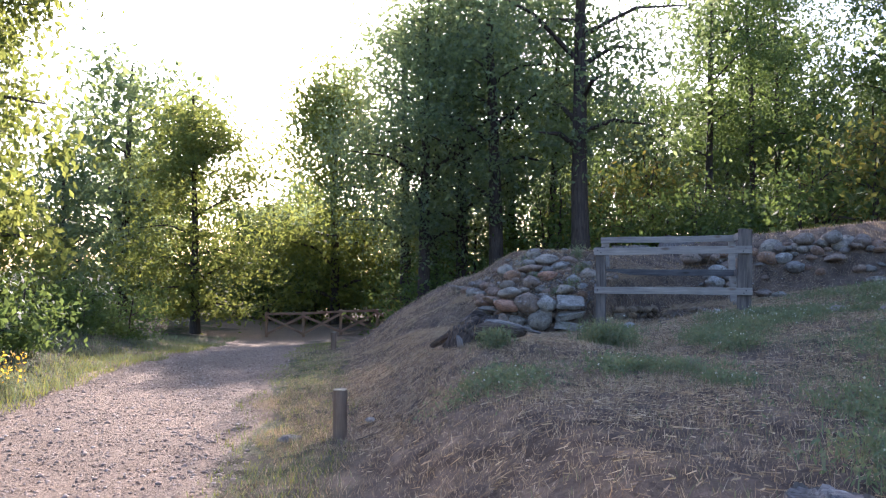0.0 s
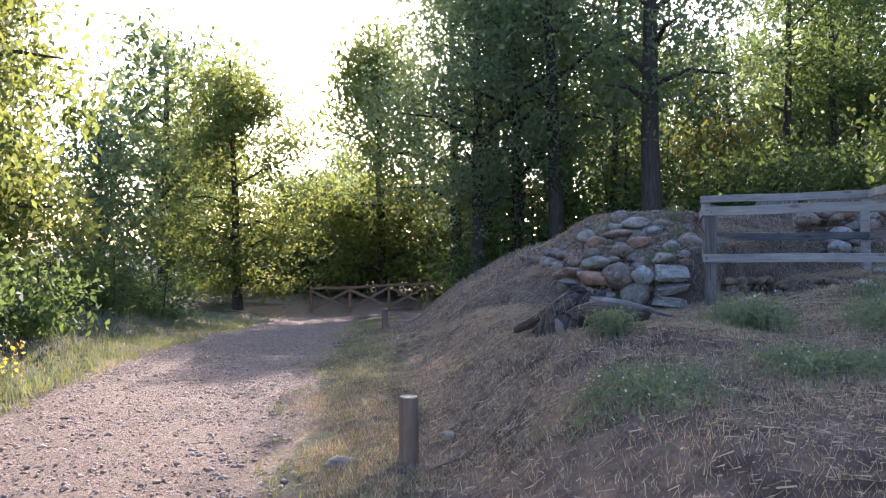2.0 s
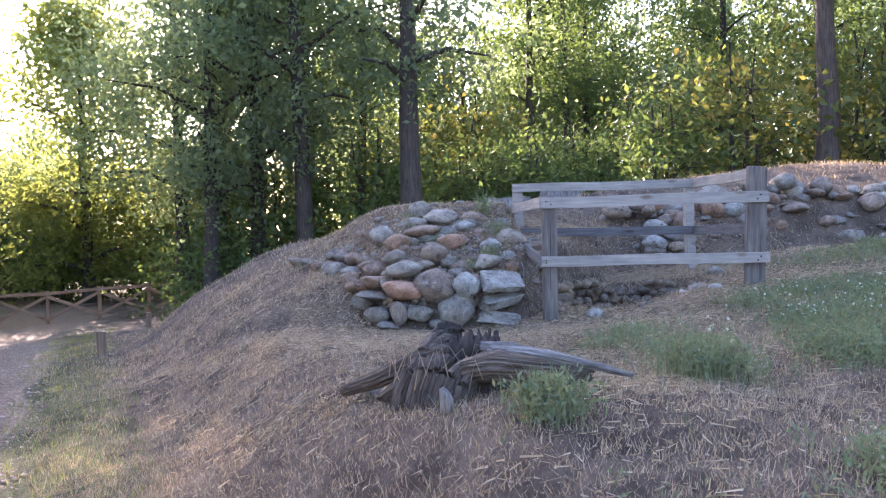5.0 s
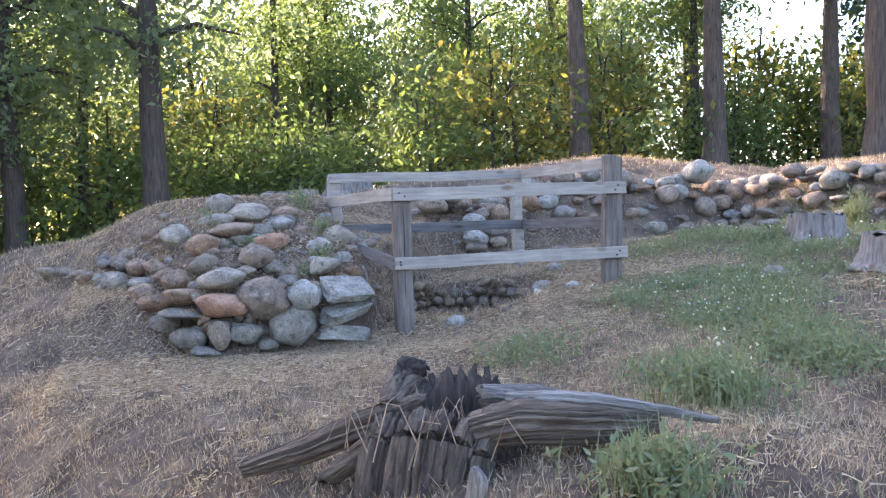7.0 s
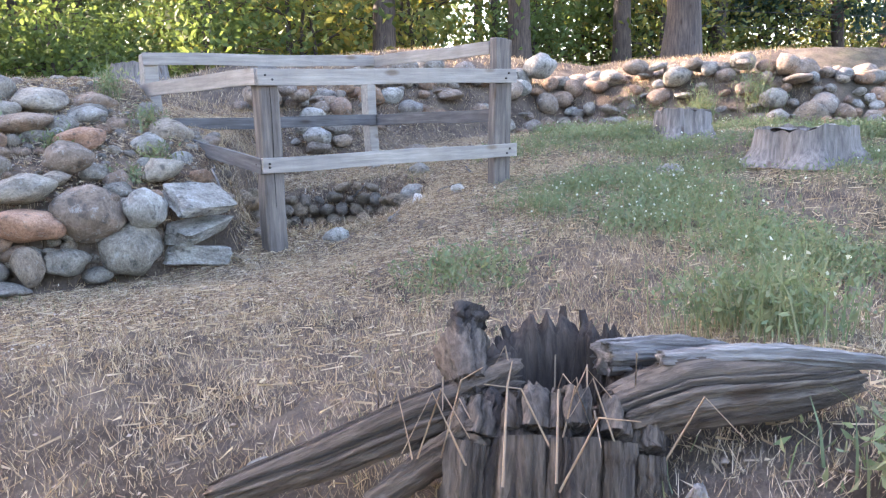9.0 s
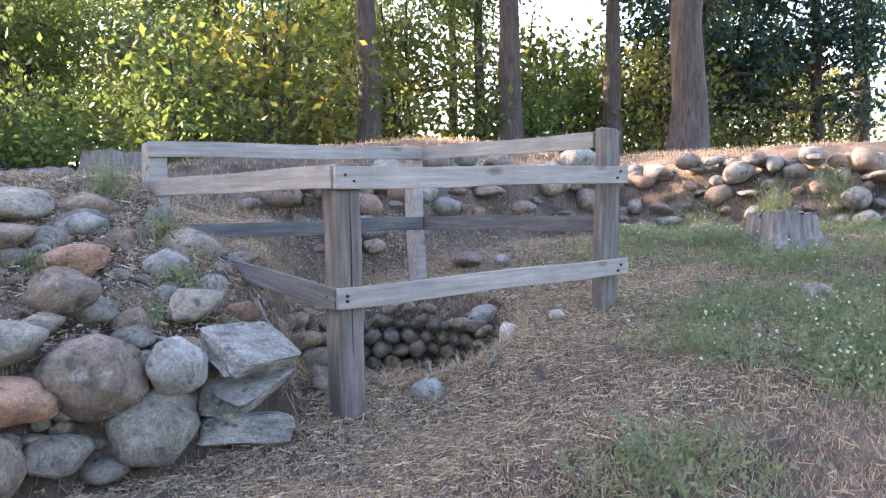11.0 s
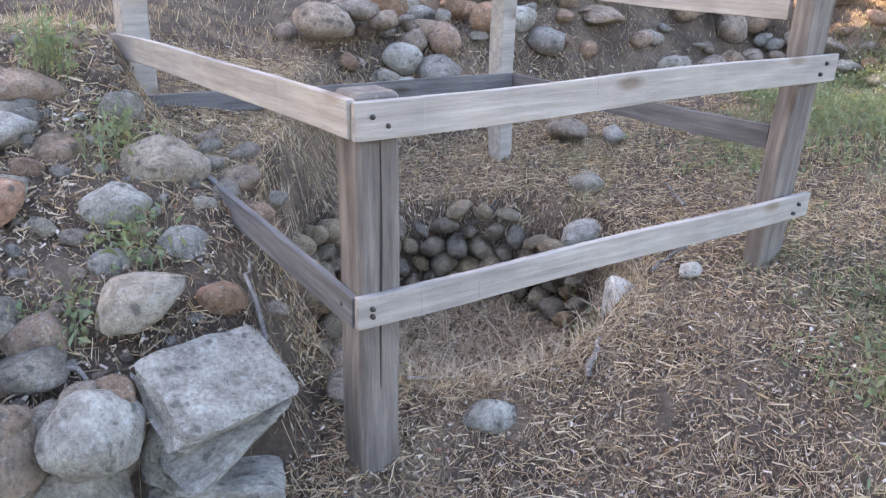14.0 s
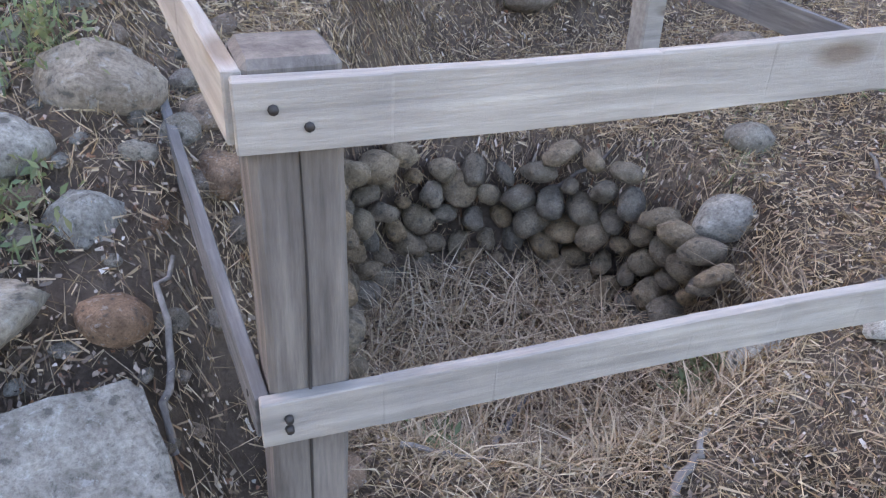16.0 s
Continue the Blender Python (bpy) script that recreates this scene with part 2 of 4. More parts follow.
def tube(path, radii, sides=8, ridge=0.0, seed=0, cap=True):
    """Vertices and quads of a tapered, uneven tube along a path."""
    rng = np.random.default_rng(seed)
    path = np.asarray(path, float)
    lobes = rng.uniform(0, 6.28, 3)
    fibre = rng.normal(0, 0.8, sides)
    vs, fs = [], []
    for i, p in enumerate(path):
        d = path[min(i + 1, len(path) - 1)] - path[max(i - 1, 0)]
        d /= np.linalg.norm(d) + 1e-9
        ref = np.array([0, 0, 1.0]) if abs(d[2]) < 0.9 else np.array([1.0, 0, 0])
        a = np.cross(d, ref)
        a /= np.linalg.norm(a)
        b = np.cross(d, a)
        fibre = 0.97 * fibre + rng.normal(0, 0.13, sides)
        for k in range(sides):
            th = 2 * math.pi * k / sides
            r = radii[i] * (1 + ridge * (math.sin(3 * th + lobes[0] + 0.4 * i) * 0.6 + math.sin(7 * th + lobes[1]) * 0.5 + fibre[k]))
            vs.append(p + r * (math.cos(th) * a + math.sin(th) * b))
    for i in range(len(path) - 1):
        for k in range(sides):
            fs.append((i * sides + k, i * sides + (k + 1) % sides, (i + 1) * sides + (k + 1) % sides, (i + 1) * sides + k))
    if cap:
        for i in (0, len(path) - 1):
            c = len(vs)
            vs.append(path[i])
            for k in range(0, sides, 2):
                q = (c, i * sides + k, i * sides + (k + 1) % sides, i * sides + (k + 2) % sides)
                fs.append(q if i == 0 else q[::-1])
    return vs, fs


def joined(pieces):
    vs, fs, o = [], [], 0
    for v, f in pieces:
        vs.extend(v)
        fs.extend(tuple(i + o for i in q) for q in f)
        o += len(v)
    return np.array(vs), np.array(fs)


def leaf_cloud(centres, size, rng, droop=0.0, narrow=0.5):
    """One folded lozenge of a leaf at each centre."""
    n = len(centres)
    d = rng.normal(0, 1, (n, 3))
    d[:, 2] -= droop
    d /= np.linalg.norm(d, axis=1)[:, None]
    w = np.cross(d, rng.normal(0, 1, (n, 3)))
    w /= np.linalg.norm(w, axis=1)[:, None] + 1e-9
    up = np.cross(d, w)
    L = size * rng.uniform(0.6, 1.3, (n, 1))
    a, b = centres, centres + d * L
    m = centres + d * L * 0.45 + up * L * 0.1
    vs = np.stack([a, m + w * L * narrow * 0.5, b, m - w * L * narrow * 0.5], 1).reshape(-1, 3)
    return vs, np.arange(4 * n).reshape(n, 4)


def empty(name, m, label, category, group="", kind=""):
    ob = new(name)
    ob.empty_display_size = 0.2
    ob.matrix_world = m
    return tagged(ob, label, category, group, kind)


# ---- ground: one sheet to the horizon ----
def axis(lo, hi, step, far):
    core = list(np.arange(lo, hi + 1e-6, step))
    s, a, b = step, [], []
    p = lo
    while p > -far:
        s *= 1.22
        p -= s
        a.append(p)
    s, p = step, hi
    while p < far:
        s *= 1.22
        p += s
        b.append(p)
    return np.array(a[::-1] + core + b)


gx, gy = axis(-7.5, 5.5, 0.075, 900), axis(1.0, 16.5, 0.075, 900)
X, Y = np.meshgrid(gx, gy)
Z = land(X, Y)
rng = np.random.default_rng(5)
s = across(X, Y)
near = (np.abs(X) < 9) & (Y > 0) & (Y < 18)
Z = Z + np.where(near, rng.normal(0, 1, Z.shape) * np.where(s < -0.8, 0.006, 0.012), 0)
nx, ny = len(gx), len(gy)
idx = np.arange(nx * ny).reshape(ny, nx)
faces = np.stack([idx[:-1, :-1], idx[:-1, 1:], idx[1:, 1:], idx[1:, :-1]], -1).reshape(-1, 4)

GROUND, nt, b = material("ground_soil", 0.95, 0.15)
v = coords(nt, shift=False)
big, mid, fine = noise_tex(nt, v, 0.55), noise_tex(nt, v, 3.0), noise_tex(nt, v, 38, 8, 0.75)
soil = ramp(nt, mid, [(0.3, (0.085, 0.065, 0.05)), (0.5, (0.175, 0.133, 0.102)), (0.7, (0.29, 0.222, 0.168))])
green = ramp(nt, noise_tex(nt, v, 6), [(0.3, (0.07, 0.09, 0.035)), (0.7, (0.15, 0.16, 0.07))])
at = nt.nodes.new("ShaderNodeAttribute")
at.attribute_name = "turf"
soil = mix(nt, mix(nt, 1.0, at.outputs["Fac"], ramp(nt, noise_tex(nt, v, 1.6), [(0.4, (0.25, 0.25, 0.25)), (0.62, (1, 1, 1))]), "MULTIPLY"), soil, green)
gravel = ramp(nt, noise_tex(nt, v, 14, 8, 0.7), [(0.25, (0.24, 0.172, 0.12)), (0.5, (0.39, 0.288, 0.2)), (0.75, (0.52, 0.4, 0.29))])
vo = node(nt, "ShaderNodeTexVoronoi", Scale=30.0)
nt.links.new(v, vo.inputs["Vector"])
gravel = mix(nt, 0.45, gravel, ramp(nt, vo.outputs["Distance"], [(0.0, (1.25, 1.25, 1.25)), (0.6, (0.5, 0.5, 0.5))]), "MULTIPLY")
at2 = nt.nodes.new("ShaderNodeAttribute")
at2.attribute_name = "track"
edge = mix(nt, 0.35, at2.outputs["Fac"], noise_tex(nt, v, 5), "LINEAR_LIGHT")
c = mix(nt, ramp(nt, edge, [(0.42, (0, 0, 0)), (0.58, (1, 1, 1))]), soil, gravel)
c = mix(nt, 0.6, c, ramp(nt, fine, [(0.3, (0.5, 0.5, 0.5)), (0.7, (1.35, 1.35, 1.35))]), "MULTIPLY")
nt.links.new(c, b.inputs["Base Color"])
bump(nt, b, fine, 1.0, 0.08)

ground = obj_from("ground", np.stack([X, Y, Z], -1).reshape(-1, 3), faces, GROUND)
tagged(ground, "dry grassy slope and gravel track reaching the woods", "ground", kind="structure")
U = along(X, Y)
track = smooth(-0.55, -1.05, s + 0.15 * wobble(X, Y, 1.1)) * smooth(-3.75, -3.2, s + 0.2 * wobble(X, Y, 0.8, 2) + 0.06 * (U - 8))
track = np.maximum(track, smooth(26, 30, U) * smooth(-6, -3, s) * smooth(1, -0.5, s))


def turf_at(x, y):
    """How much green grows at a spot: the track's verges and the lawn round the stumps."""
    s_ = across(x, y)
    verge = smooth(-1.2, -0.8, s_) * smooth(0.3, -0.4, s_)
    lawn = smooth(-0.5, 0.9, x) * smooth(13.6, 11.5, y) * smooth(11.9 - 1.2 * (x < 0.6), 10.6, y - 0.6 * np.clip(x, 0, 3)) * smooth(3.0, 4.4, s_) * np.clip(0.5 + 0.6 * wobble(x, y, 1.6, 4) + 0.3 * wobble(x, y, 3.7, 1) - 0.25 * smooth(10.6, 12.2, y), 0.08, 1)
    left = smooth(-3.3, -3.9, s_)
    return np.clip(0.8 * verge + 0.75 * lawn + 0.9 * left, 0, 1)


for nm, arr in (("turf", turf_at(X, Y)), ("track", track)):
    a = ground.data.attributes.new(nm, "FLOAT", "POINT")
    a.data.foreach_set("value", arr.ravel().astype(np.float32))


# ---- the pit's timber fence ----
def beam(length, w, h, seed, bend=0.0, taper=0.0):
    """A sawn, slightly warped timber along x, centred, with worn edges."""
    rng = np.random.default_rng(seed)
    bm = bmesh.new()
    bmesh.ops.create_cube(bm, size=1.0)
    bmesh.ops.scale(bm, vec=(length, w, h), verts=bm.verts)
    long = [e for e in bm.edges if abs((e.verts[0].co - e.verts[1].co).x) > length * 0.9]
    bmesh.ops.subdivide_edges(bm, edges=long, cuts=9)
    bmesh.ops.bevel(bm, geom=list(bm.edges), offset=min(w, h) * 0.09, segments=1, affect="EDGES", clamp_overlap=True)
    ph = rng.uniform(0, 6)
    for vtx in bm.verts:
        t = vtx.co.x / length
        vtx.co.z *= 1 - taper * t
        vtx.co.z += bend * (1 - 4 * t * t) + 0.004 * math.sin(9 * t + ph) + rng.normal(0, 0.0006)
        vtx.co.y += 0.004 * math.sin(6 * t + ph * 2) + rng.normal(0, 0.0006)
    return bm


def between(a, b, roll=0.0):
    a, b = Vector(a), Vector(b)
    q = (b - a).to_track_quat("X", "Z").to_matrix().to_4x4()
    return Matrix.Translation((a + b) / 2) @ q @ pose(0, 0, 0, roll)


fence = empty("wooden_fence", pose(-0.3, 12.5, lz(-0.3, 13.3)), "weathered grey timber fence round a stone-lined pit", "fence")
inv = fence.matrix_world.inverted()


def rail(a, b, mat, seed, h=0.1, label="", bend=0.0):
    L = (Vector(b) - Vector(a)).length
    r = part("rail", beam(L, 0.026, h, seed, bend), mat, fence, label, smoothed=False)
    r.matrix_local = inv @ between(a, b)
    return r


def post(x, y, base, top, w, d, mat, seed, tilt=(0, 0), turn=0, label=""):
    bm = beam(top - base + 0.3, w, d, seed)
    p = part("post", bm, mat, fence, label, smoothed=False)
    p.data.transform(Matrix.Rotation(radians(-90), 4, "Y"))
    p.matrix_local = inv @ pose(x, y, (top + base - 0.3) / 2, *tilt, turn)
    return p


CX, CY, RX, RY, MX, MY, LX, LY = -1.215, 11.54, 0.715, 11.475, 0.69, 13.31, -1.325, 13.48
post(CX + 0.012, CY, 0.66, 1.872, 0.13, 0.138, POST, 1, label="squared timber post with a long crack")
post(RX, RY, 1.05, 2.11, 0.085, 0.12, POST, 2, (0.8, 1.5))
post(RX + 0.075, RY + 0.01, 1.05, 2.1, 0.055, 0.11, POST, 7, (0.8, 1.2), label="darker half-round post")
post(MX, MY, 1.05, 2.1, 0.12, 0.1, BOARD, 3, (0, -1))
post(LX, LY, 1.5, 2.09, 0.14, 0.12, BOARD, 4)
crack = [(CX + 0.022 + 0.006 * math.sin(5 * z) - 0.008 * z, CY - 0.0655, z) for z in np.linspace(0.62, 1.745, 16)]
vs_, fs_ = tube(crack, [0.0012 + 0.0022 * math.sin(math.pi * i / 15) for i in range(16)], 6)
ck = tagged(obj_from("drying_crack", vs_, fs_, IRON, fence), "long dark drying crack")
ck.matrix_parent_inverse = inv
f0, f1 = CY - 0.073, RY - 0.075
rail((CX - 0.075, f0, 1.802), (RX + 0.13, f1, 1.825), BOARD, 11, 0.105, "pale grey sawn board")
rail((CX - 0.075, f0, 1.247), (RX + 0.13, f1, 1.25), BOARD, 12, 0.1, "pale grey sawn board")
rail((CX - 0.066, f0 + 0.016, 1.805), (LX - 0.085, LY + 0.02, 1.785), BOARD, 13, 0.105, bend=0.01)
rail((CX - 0.066, f0 + 0.016, 1.24), (LX - 0.085, LY + 0.05, 1.47), BOARD_DARK, 14, 0.1, "dark grey side board")
rail((LX - 0.07, LY - 0.07, 2.045), (MX + 0.02, MY - 0.066, 2.05), BOARD, 15, 0.1)
rail((MX + 0.03, MY - 0.066, 2.05), (RX + 0.0, RY + 0.07, 2.04), BOARD, 16, 0.1)
rail((LX - 0.06, LY - 0.07, 1.51), (MX + 0.02, MY - 0.066, 1.5), BOARD_DARK, 17, 0.1, "dark grey back board")
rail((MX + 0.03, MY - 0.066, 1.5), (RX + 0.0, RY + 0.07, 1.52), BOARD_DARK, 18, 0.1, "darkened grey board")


def bolt(x, y, z, ax):
    bm = bmesh.new()
    bmesh.ops.create_cone(bm, segments=8, radius1=0.009, radius2=0.007, depth=0.014, cap_ends=True)
    p = part("bolt", bm, IRON, fence, "rusted iron bolt head")
    p.matrix_local = inv @ pose(x, y, z, *((90, 0, 0) if ax == "y" else (0, -90, 0)))


for bx, bz in ((CX - 0.025, 1.816), (CX + 0.022, 1.788), (CX - 0.03, 1.258), (CX - 0.03, 1.234), (RX + 0.05, 1.84), (RX + 0.02, 1.80), (RX + 0.05, 1.26), (RX + 0.02, 1.225)):
    bolt(bx, (f0 if bx < 0 else f1) - 0.017, bz, "y")
for by, bz in ((CY + 0.0, 1.816), (CY + 0.03, 1.783), (CY, 1.254)):
    bolt(CX - 0.08, by, bz, "x")


# ---- stones ----
def stone_mesh(seed, flat, knobbly, angular=False, fine=3):
    rng = np.random.default_rng(seed)
    bm = bmesh.new()
    bmesh.ops.create_icosphere(bm, subdivisions=fine if not angular else 2, radius=0.5)
    off = Vector(rng.uniform(-50, 50, 3))
    cuts = []
    for _ in range(7 if angular else 4):
        n = Vector(rng.normal(0, 1, 3)).normalized()
        cuts.append((n, rng.uniform(0.28, 0.4) if angular else rng.uniform(0.36, 0.47)))
    sx, sy, sz = 1.0, rng.uniform(0.68, 0.95), flat * rng.uniform(0.85, 1.15)
    for vtx in bm.verts:
        p = vtx.co
        p = p * (1 + knobbly * noise.noise(p * 2.2 + off) + 0.35 * knobbly * noise.noise(p * 6 + off))
        for n, d in cuts:
            over = p.dot(n) - d
            if over > 0:
                p = p - n * over * 0.85
        vtx.co = Vector((p.x * sx, p.y * sy, p.z * sz))
    me = bpy.data.meshes.new("stone")
    bm.to_mesh(me)
    bm.free()
    me.shade_smooth()
    return me


def slab_mesh(seed, sx, sy, sz):
    """A broken block with flat faces and chipped edges."""
    rng = np.random.default_rng(seed)
    bm = bmesh.new()
    bmesh.ops.create_cube(bm, size=1.0)
    for vtx in bm.verts:
        vtx.co += Vector(rng.uniform(-0.16, 0.16, 3))
    bmesh.ops.bevel(bm, geom=list(bm.edges), offset=0.09, segments=1, affect="EDGES")
    bmesh.ops.subdivide_edges(bm, edges=list(bm.edges), cuts=4, use_grid_fill=True)
    off = Vector(rng.uniform(-50, 50, 3))
    for vtx in bm.verts:
        p = vtx.co
        p = p * (1 + 0.09 * noise.noise(p * 3 + off) + 0.06 * noise.noise(p * 8 + off))
        vtx.co = Vector((p.x * sx, p.y * sy, p.z * sz))
    me = bpy.data.meshes.new("stone")
    bm.to_mesh(me)
    bm.free()
    me.materials.append(PALE_ROCK)
    return me


SLABS = [slab_mesh(3, 1.0, 0.85, 0.5), slab_mesh(5, 1.0, 0.8, 0.35), slab_mesh(8, 1.0, 0.7, 0.5)]
ROUND = [stone_mesh(i, 0.62, 0.3) for i in range(10)]
FLAT = [stone_mesh(20 + i, 0.36, 0.3) for i in range(5)]
ANGULAR = [stone_mesh(40 + i, 0.55, 0.25, True) for i in range(5)]
FAR_ROUND = [stone_mesh(60 + i, 0.62, 0.36, fine=2) for i in range(10)]
for me in ROUND + FAR_ROUND + FLAT + ANGULAR:
    me.materials.append(ROCK)


def with_mat(me, mat):
    c = me.copy()
    c.materials.clear()
    c.materials.append(mat)
    return c


COBBLES = [with_mat(me, PIT_ROCK) for me in FAR_ROUND[:6]]
PALE = [with_mat(me, PALE_ROCK) for me in ANGULAR[:3] + ROUND[:2]]
WHITE = [with_mat(me, WHITE_ROCK) for me in ANGULAR[:2]]
PINK = [with_mat(me, PINK_ROCK) for me in ROUND[3:6]]


def stone(me, x, y, z, size, rot=(0, 0, 0), parent=None, stretch=(1, 1, 1), name="stone"):
    ob = new(name, me)
    ob.matrix_world = pose(x, y, z, *rot) @ Matrix.Diagonal((size * stretch[0], size * stretch[1], size * stretch[2], 1))
    if parent:
        ob.parent = parent
        ob.matrix_parent_inverse = parent.matrix_world.inverted()
    return ob


# ---- old roots and stumps ----
def curve_pts(points, n=14, jitter=0.0, seed=0):
    rng = np.random.default_rng(seed)
    pts = [Vector(p) for p in points]
    out = []
    for i in range(n + 1):
        t = i / n * (len(pts) - 1)
        k = min(int(t), len(pts) - 2)
        q = [pts[max(0, min(len(pts) - 1, k + j))] for j in (-1, 0, 1, 2)]
        f = t - k
        p = 0.5 * ((2 * q[1]) + (q[2] - q[0]) * f + (2 * q[0] - 5 * q[1] + 4 * q[2] - q[3]) * f * f + (3 * q[1] - q[0] - 3 * q[2] + q[3]) * f ** 3)
        out.append(np.array(p) + rng.normal(0, jitter, 3))
    return out


BX, BY = -2.12, 8.02


def limb(name, points, radii, mat, parent, seed, label="", sides=44, cracks=6, rough=0.05, n=26, squash=1.0):
    """A fissured length of dead wood whose grain runs along its own x axis."""
    rng = np.random.default_rng(seed)
    pts = np.array(curve_pts(points, n, 0.0015, seed))
    a, b = Vector(pts[0]), Vector(pts[-1])
    m = Matrix.Translation(a) @ (b - a).to_track_quat("X", "Z").to_matrix().to_4x4()
    rad = np.interp(np.linspace(0, 1, n + 1), np.linspace(0, 1, len(radii)), radii)
    groove = np.abs(rng.normal(0, rough, sides)) * -1.0
    for k in rng.choice(sides, cracks, replace=False):
        groove[k] = -rng.uniform(0.25, 0.5)
    vs, fs = [], []
    drift = 0.0
    for i, p in enumerate(pts):
        d = pts[min(i + 1, n)] - pts[max(i - 1, 0)]
        d /= np.linalg.norm(d) + 1e-9
        ref = np.array([0, 0, 1.0]) if abs(d[2]) < 0.8 else np.array([0.6, 0.8, 0])
        u = np.cross(d, ref)
        u /= np.linalg.norm(u)
        w = np.cross(u, d)
        drift += rng.normal(0, 0.012)
        g_ = groove * rng.uniform(0.94, 1.04) + rng.normal(0, 0.006, sides)
        for k in range(sides):
            th = 2 * math.pi * k / sides + drift
            r = rad[i] * (1 + g_[k] + 0.1 * math.sin(2 * th + seed) + 0.06 * math.sin(3 * th + 0.25 * i))
            ragged = rng.uniform(-0.25, 0.4) * rad[i] if i in (0, n) else 0.0
            vs.append(p + r * (math.cos(th) * u + squash * math.sin(th) * w) + d * ragged)
    for i in range(n):
        for k in range(sides):
            fs.append((i * sides + k, (i + 1) * sides + k, (i + 1) * sides + (k + 1) % sides, i * sides + (k + 1) % sides))
    for i in (0, n):
        c = len(vs)
        vs.append(pts[i] - (pts[min(i + 1, n)] - pts[max(i - 1, 0)]) * (0.25 if i else -0.25))
        for k in range(0, sides, 2):
            q = (c, i * sides + k, i * sides + (k + 1) % sides, i * sides + (k + 2) % sides)
            fs.append(q if i == 0 else q[::-1])
    mi = np.array(m.inverted())
    vs = np.array(vs) @ mi[:3, :3].T + mi[:3, 3]
    ob = obj_from(name, vs, np.array(fs), mat, parent, flat=True)
    ob.matrix_parent_inverse = parent.matrix_world.inverted()
    ob.matrix_basis = m
    return tagged(ob, label)


root = empty("uprooted_stump", pose(BX, BY, lz(BX, BY)), "rotten uprooted tree stump with splayed grey roots on the slope", "tree stump")
# the long arm on the uphill side, silvered on top
limb("trunk", [(-2.12, 7.86, 0.88), (-1.95, 7.78, 0.915), (-1.76, 7.69, 0.91), (-1.54, 7.61, 0.905)], (0.06, 0.08, 0.068, 0.036), DEADWOOD, root, 3, "split brown rotten wood", 56, 12, 0.06)
limb("root", [(-1.99, 7.84, 0.985), (-1.78, 7.72, 0.985), (-1.58, 7.62, 0.955), (-1.36, 7.52, 0.91)], (0.032, 0.034, 0.028, 0.012), SILVER, root, 4, "long silvery bare root", 40, 9, 0.08, squash=0.75)
limb("root", [(-2.02, 7.98, 0.97), (-1.85, 7.88, 0.97), (-1.66, 7.82, 0.93)], (0.045, 0.042, 0.024), SILVER, root, 5, "", 36, 7, 0.08)
# the arm that runs down to the track
limb("root", [(-2.2, 8.1, 0.93), (-2.4, 8.18, 0.86), (-2.58, 8.33, 0.76), (-2.8, 8.52, 0.66)], (0.06, 0.056, 0.052, 0.03), DEADWOOD, root, 6, "cracked grey-brown root", 44, 9, 0.07)
limb("root", [(-2.34, 8.02, 0.86), (-2.42, 8.12, 0.78), (-2.55, 8.2, 0.68)], (0.05, 0.045, 0.03), DEADWOOD, root, 16, "", 32, 6, 0.07)
# knob behind the hollow
limb("root", [(-2.32, 8.12, 0.93), (-2.24, 8.25, 0.98), (-2.12, 8.36, 0.93)], (0.04, 0.065, 0.05), DEADWOOD, root, 7, "gnarled root knob", 40, 8, 0.1)
limb("root", [(-2.26, 8.22, 1.0), (-2.2, 8.29, 1.03), (-2.12, 8.31, 1.02)], (0.03, 0.05, 0.03), ROTTEN, root, 17, "black crumbling rotten wood", 30, 8, 0.16)
# upright split buttresses in front
for k, (x, y, zt, r) in enumerate(((-2.4, 8.02, 0.87, 0.055), (-2.33, 7.93, 0.895, 0.052), (-2.265, 7.86, 0.9, 0.05), (-2.2, 7.8, 0.88, 0.045), (-2.13, 7.76, 0.86, 0.04))):
    limb("root", [(x + 0.09, y + 0.08, zt + 0.02), (x + 0.03, y + 0.02, zt - 0.04), (x - 0.02, y - 0.02, lz(x, y) - 0.05)], (r * 1.0, r * 1.2, r * 1.35), DEADWOOD, root, 20 + k, "split root buttress", 40, 11, 0.12, 18)
# the rotten ring round the hollow heart
srng = np.random.default_rng(44)
HEART = (-2.12, 8.02)
prof = ((1.75, 0.0), (1.5, 0.45), (1.28, 0.82), (1.1, 1.0), (0.92, 0.9), (0.78, 0.45), (0.6, 0.05), (0.05, 0.0))
sides = 96
vs, fs = [], []
for i, (q, up) in enumerate(prof):
    for k in range(sides):
        a = 2 * math.pi * k / sides
        p = Vector((math.cos(a), math.sin(a), 0))
        rim = 0.95 + 0.075 * math.cos(a - radians(55)) + 0.05 * noise.noise(p * 3.1) + 0.045 * noise.noise(p * 9.0)
        fold = 1 + 0.13 * noise.noise(p * 2.3 + Vector((0, 0, 4))) + 0.16 * noise.noise(p * 8.0 + Vector((0, 0, 0.35 * i))) + 0.07 * noise.noise(p * 21.0 + Vector((0, 0, 0.2 * i)))
        r = 0.15 * q * fold
        z = 0.7 + (rim - 0.7) * up + 0.012 * noise.noise(p * 14.0 + Vector((0, 0, i)))
        vs.append((HEART[0] + r * 1.15 * p.x, HEART[1] + r * p.y, z))
for i in range(len(prof) - 1):
    for k in range(sides):
        fs.append((i * sides + k, i * sides + (k + 1) % sides, (i + 1) * sides + (k + 1) % sides, (i + 1) * sides + k))
heart = tagged(obj_from("hollow_heart", vs, fs, HEARTWOOD, root, flat=True), "black crumbling rotten wood round a hollow")
heart.matrix_parent_inverse = root.matrix_world.inverted()
